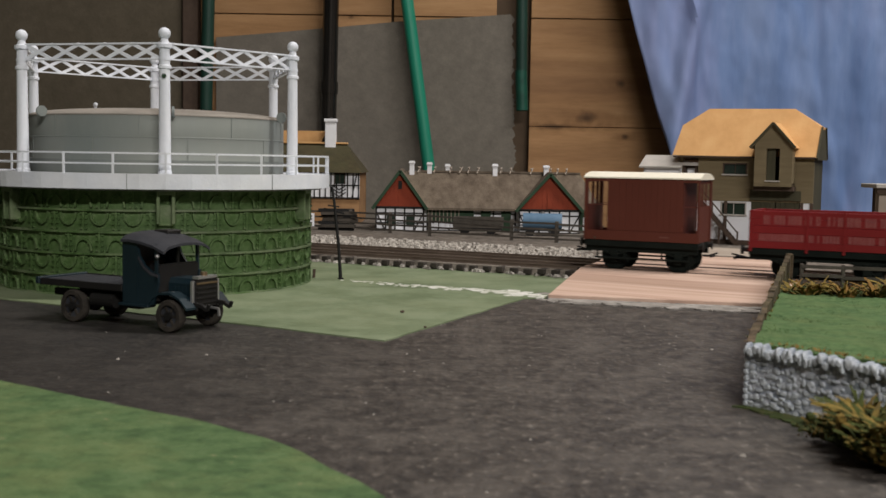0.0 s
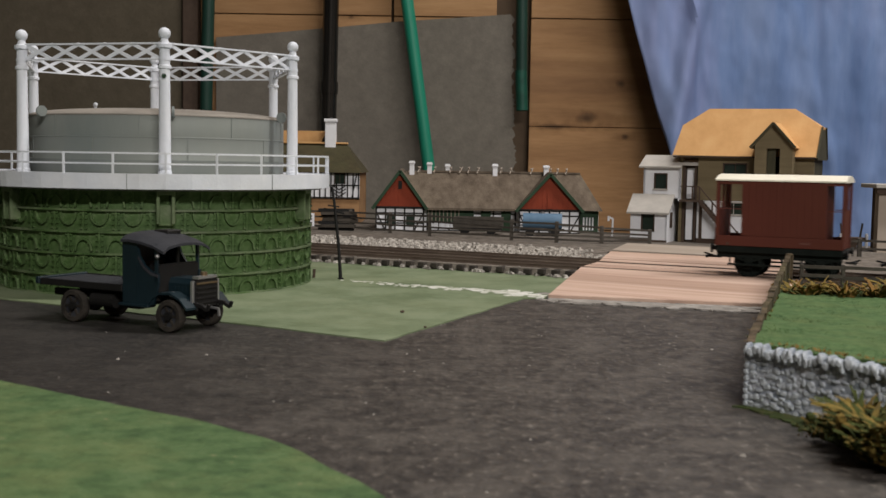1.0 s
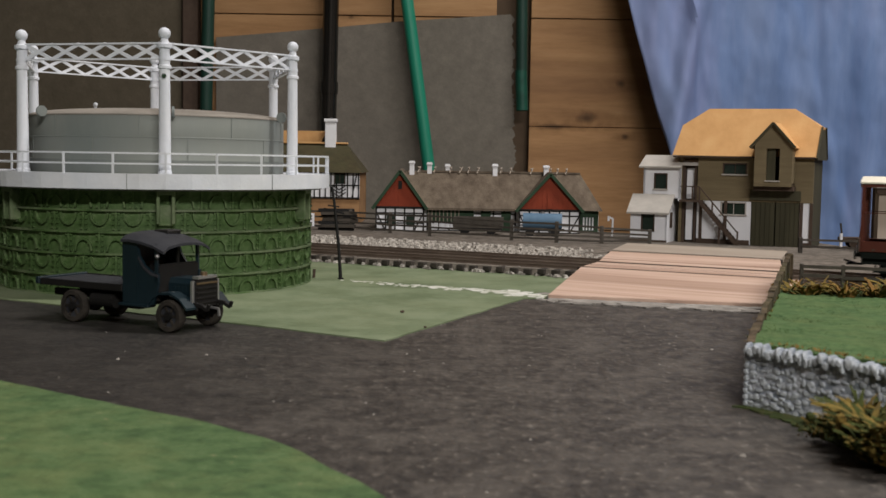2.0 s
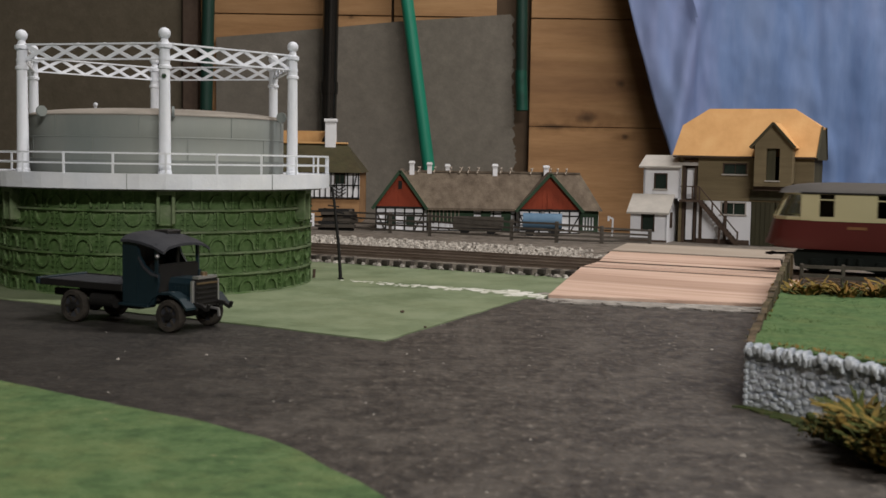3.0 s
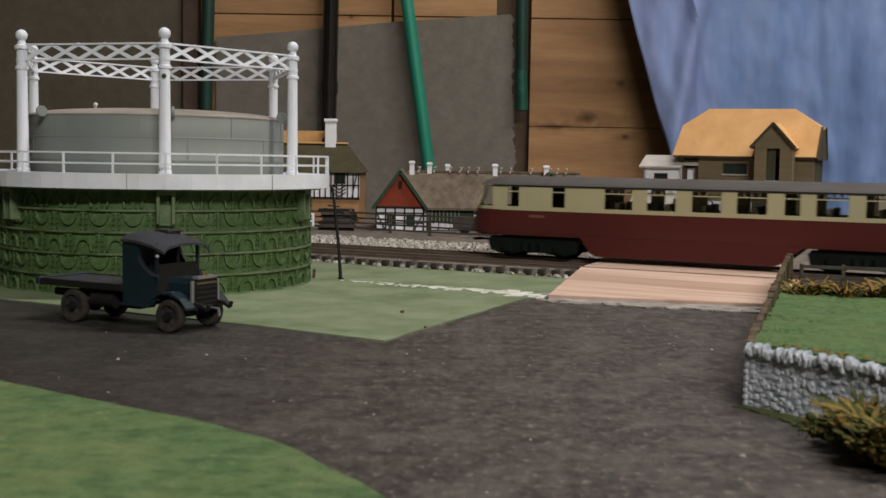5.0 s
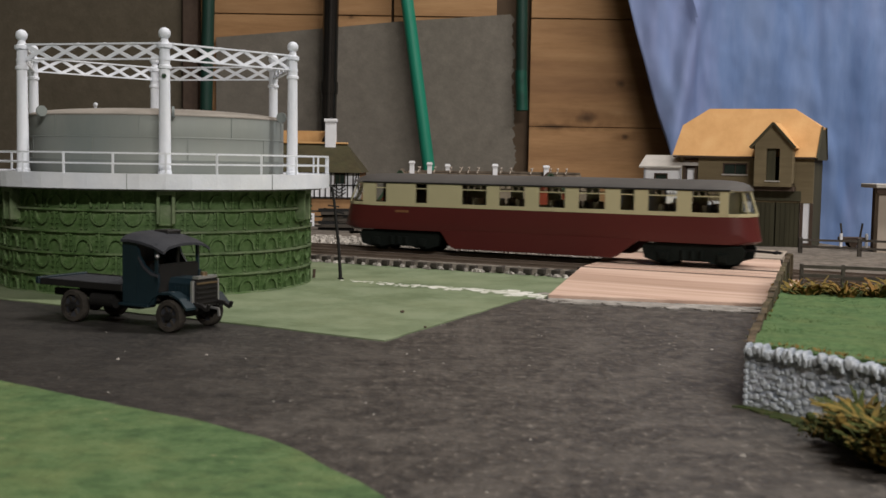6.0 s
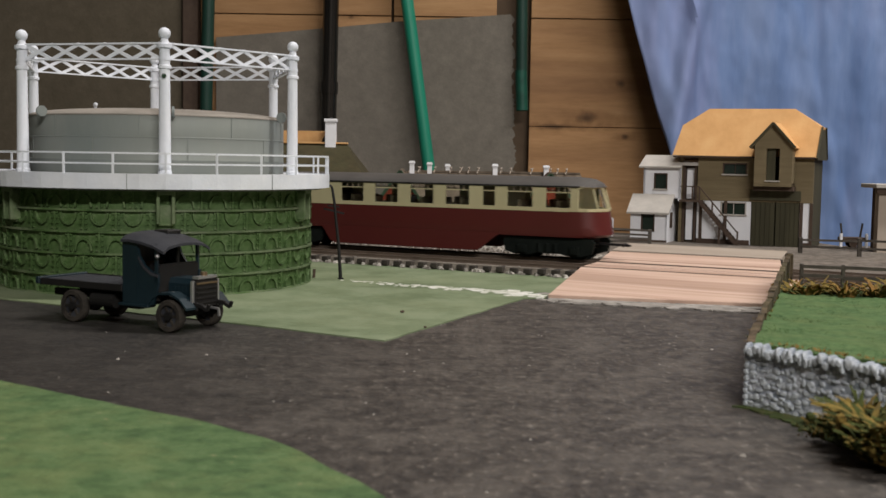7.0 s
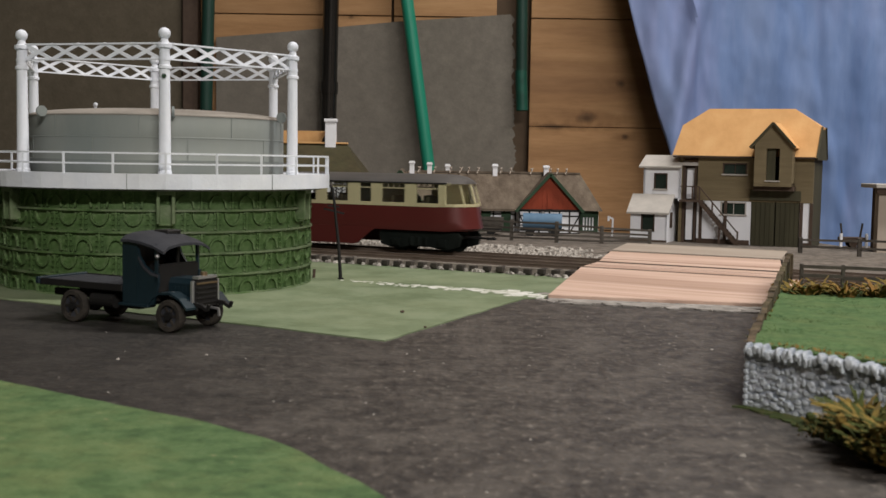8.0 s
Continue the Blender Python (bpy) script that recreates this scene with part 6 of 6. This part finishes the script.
def coal_wagon():
    th = thing("goods_wagon", pose(0.029, 0.935, 0.0005, 0, 0, -6), "dark weathered goods wagon standing behind the fence", "wagon")
    for y in (-8, 8):
        for k in range(3):
            part("side_plank", box(B(), -20, 20, y - 0.6, y + 0.6, 6 + k * 3, 8.8 + k * 3), FENCE, th)
    for x in (-20, 20):
        part("end_wall", box(B(), x - 0.6, x + 0.6, -8, 8, 6, 14.6), FENCE, th)
    part("floor_board", box(B(), -20, 20, -8, 8, 4.6, 6), BLACK, th)
    part("load", ball(box(B(), -19, 19, -7.4, 7.4, 6, 12), (4, 0, 12), 6, 12, 0.45), BLACK, th, "dark coal load")
    for x in (-11, 11):
        for y in (-6, 6):
            part("wheel", cyl(B(), (x, y - 0.8, 3.6), (x, y + 0.8, 3.6), 3.6, 18), BLACK, th)


tank_wagon()
coal_wagon()


def yard_things():
    st = thing("timber_stack", pose(-0.090, 0.958, 0.0005, 0, 0, -8), "stack of dark old timbers beside the fence", "timber")
    rnd = random.Random(3)
    for k in range(7):
        z = 1.5 + k * 2.7
        x = rnd.uniform(-3, 3)
        part("timber", bar(B(), (x - 15, rnd.uniform(-4, 4), z), (x + 15, rnd.uniform(-4, 4), z + rnd.uniform(-0.5, 0.5)), 7, 2.4), FENCE if k % 2 else BLACK, st)
    sg = thing("notice_board", pose(-0.1115, 0.940, 0.0005), "small white notice board with dark marks on a post", "sign")
    part("panel", box(B(), -3.4, 3.4, -0.5, 0.5, 4.5, 15.5, 0.2), PLASTER, sg)
    for z in (7, 10, 12.6):
        part("mark_bar", box(B(), -2.0, 1.6, -0.7, -0.5, z, z + 1.1), TIMBER, sg)
    part("post", box(B(), -0.6, 0.6, 0.5, 1.5, 0, 14), BROWN, sg)
    pp = thing("water_pump", pose(0.1390, 0.930, 0.0005), "small white bent pump beside the farmhouse", "pump")
    part("stem", bar(bar(B(), (0.8, 0, 0), (1.2, 0, 15), 1.4, 1.4), (1.2, 0, 15), (-2.4, 0, 17.0), 1.4, 1.4), PLASTER, pp)
    part("spout", box(B(), -3.2, -1.6, -0.7, 0.7, 13.4, 17.4), PLASTER, pp)
    ca = thing("handcart", pose(0.3085, 0.848, 0.0010), "small brown handcart with white posts in the yard", "cart")
    part("tray", box(B(), -9, 9, -5, 5, 5, 7.6, 0.3), BROWN, ca, "brown wooden tray")
    for x in (-9.6, 9.6):
        part("corner_post", box(B(), x - 0.9, x + 0.9, -5.4, -3.6, 0, 10.5), PLASTER, ca, "white corner post")
    for x, lean in ((-6.5, -1.5), (7, 1.5)):
        part("stake", bar(B(), (x, 2, 7), (x + lean, 2, 18), 1.2, 1.2), FENCE, ca)
    for y in (-4, 4):
        part("wheel", cyl(B(), (0, y - 0.6, 3.2), (0, y + 0.6, 3.2), 3.2, 16), BROWN, ca)
    sh = thing("goods_shelter", pose(0.0085, 0, 0.0005), "open-fronted pale goods shelter with dark inside", "building")
    part("roof", box(B(), 295.5, 430, 792, 822, 46.2, 49.2, 0.4), PALE_ROOF, sh, "pale flat roof")
    part("fascia", box(B(), 297, 430, 794, 796, 42.5, 46.2), BROWN, sh)
    part("side_wall", box(B(), 299.6, 306.6, 797, 804, 0, 46.2), GREY_WOOD, sh, "pale pinkish side wall")
    part("back_wall", box(B(), 303.6, 430, 816, 820, 0, 46.2), BROWN, sh)
    part("end_wall", box(B(), 424, 430, 797, 816, 0, 46.2), GREY_WOOD, sh)
    part("platform", box(B(), 306.6, 424, 800, 816, 0, 8), GREY_WOOD, sh)
    sk = part("sack", ball(B(), (324.5, 808, 14.2), 5.0, 14, 1.25), material("yellow_sack", [(0.30, 0.24, 0.05), (0.36, 0.28, 0.07)], 0.9, 120), None)
    tagged(sk, "plump yellow sack standing in the shelter", "sack")


yard_things()
# ---- what moves ----
CAR_ROWS = [(0.0, 256.0), (1.5, 136.0), (3.0, 16.0), (3.5, -25.4), (4.0, -68.4), (4.5, -112.0), (6.0, -243.8), (6.5, -285.6), (7.0, -327.0), (7.5, -367.6), (8.0, -410.2)]
VAN_ROWS = [(0.0, -170.7), (0.5, -136.0), (1.0, -101.5), (1.5, -67.2), (3.0, 33.0), (5.0, 166.5), (8.0, 367.5)]


def along(rows, t):
    for (t0, a), (t1, b) in zip(rows, rows[1:]):
        if t <= t1:
            return a + (b - a) * (t - t0) / (t1 - t0)
    return rows[-1][1]


def roll_wheels(ob, rows, radius):
    """Turns a wheelset under its moving vehicle."""
    base = ob.matrix_basis.copy()
    walk(ob, [(i * 0.1, base @ Matrix.Rotation((along(rows, i * 0.1) - rows[0][1]) / radius, 4, "Y")) for i in range(81)])


def motions():
    for ob, c, rows, off in ((CAR, FAR, CAR_ROWS, 0.0), (VAN, NEAR, VAN_ROWS, 0.0), (WAGON, NEAR, VAN_ROWS, 90.5)):
        walk(ob, [(t, TRACK @ Matrix.Translation(((d + off) * 0.001, c * 0.001, 0.006))) for t, d in rows])
        for w in ob.children:
            if w.name.startswith("wheelset"):
                roll_wheels(w, rows, w.location.z * 1000)


motions()
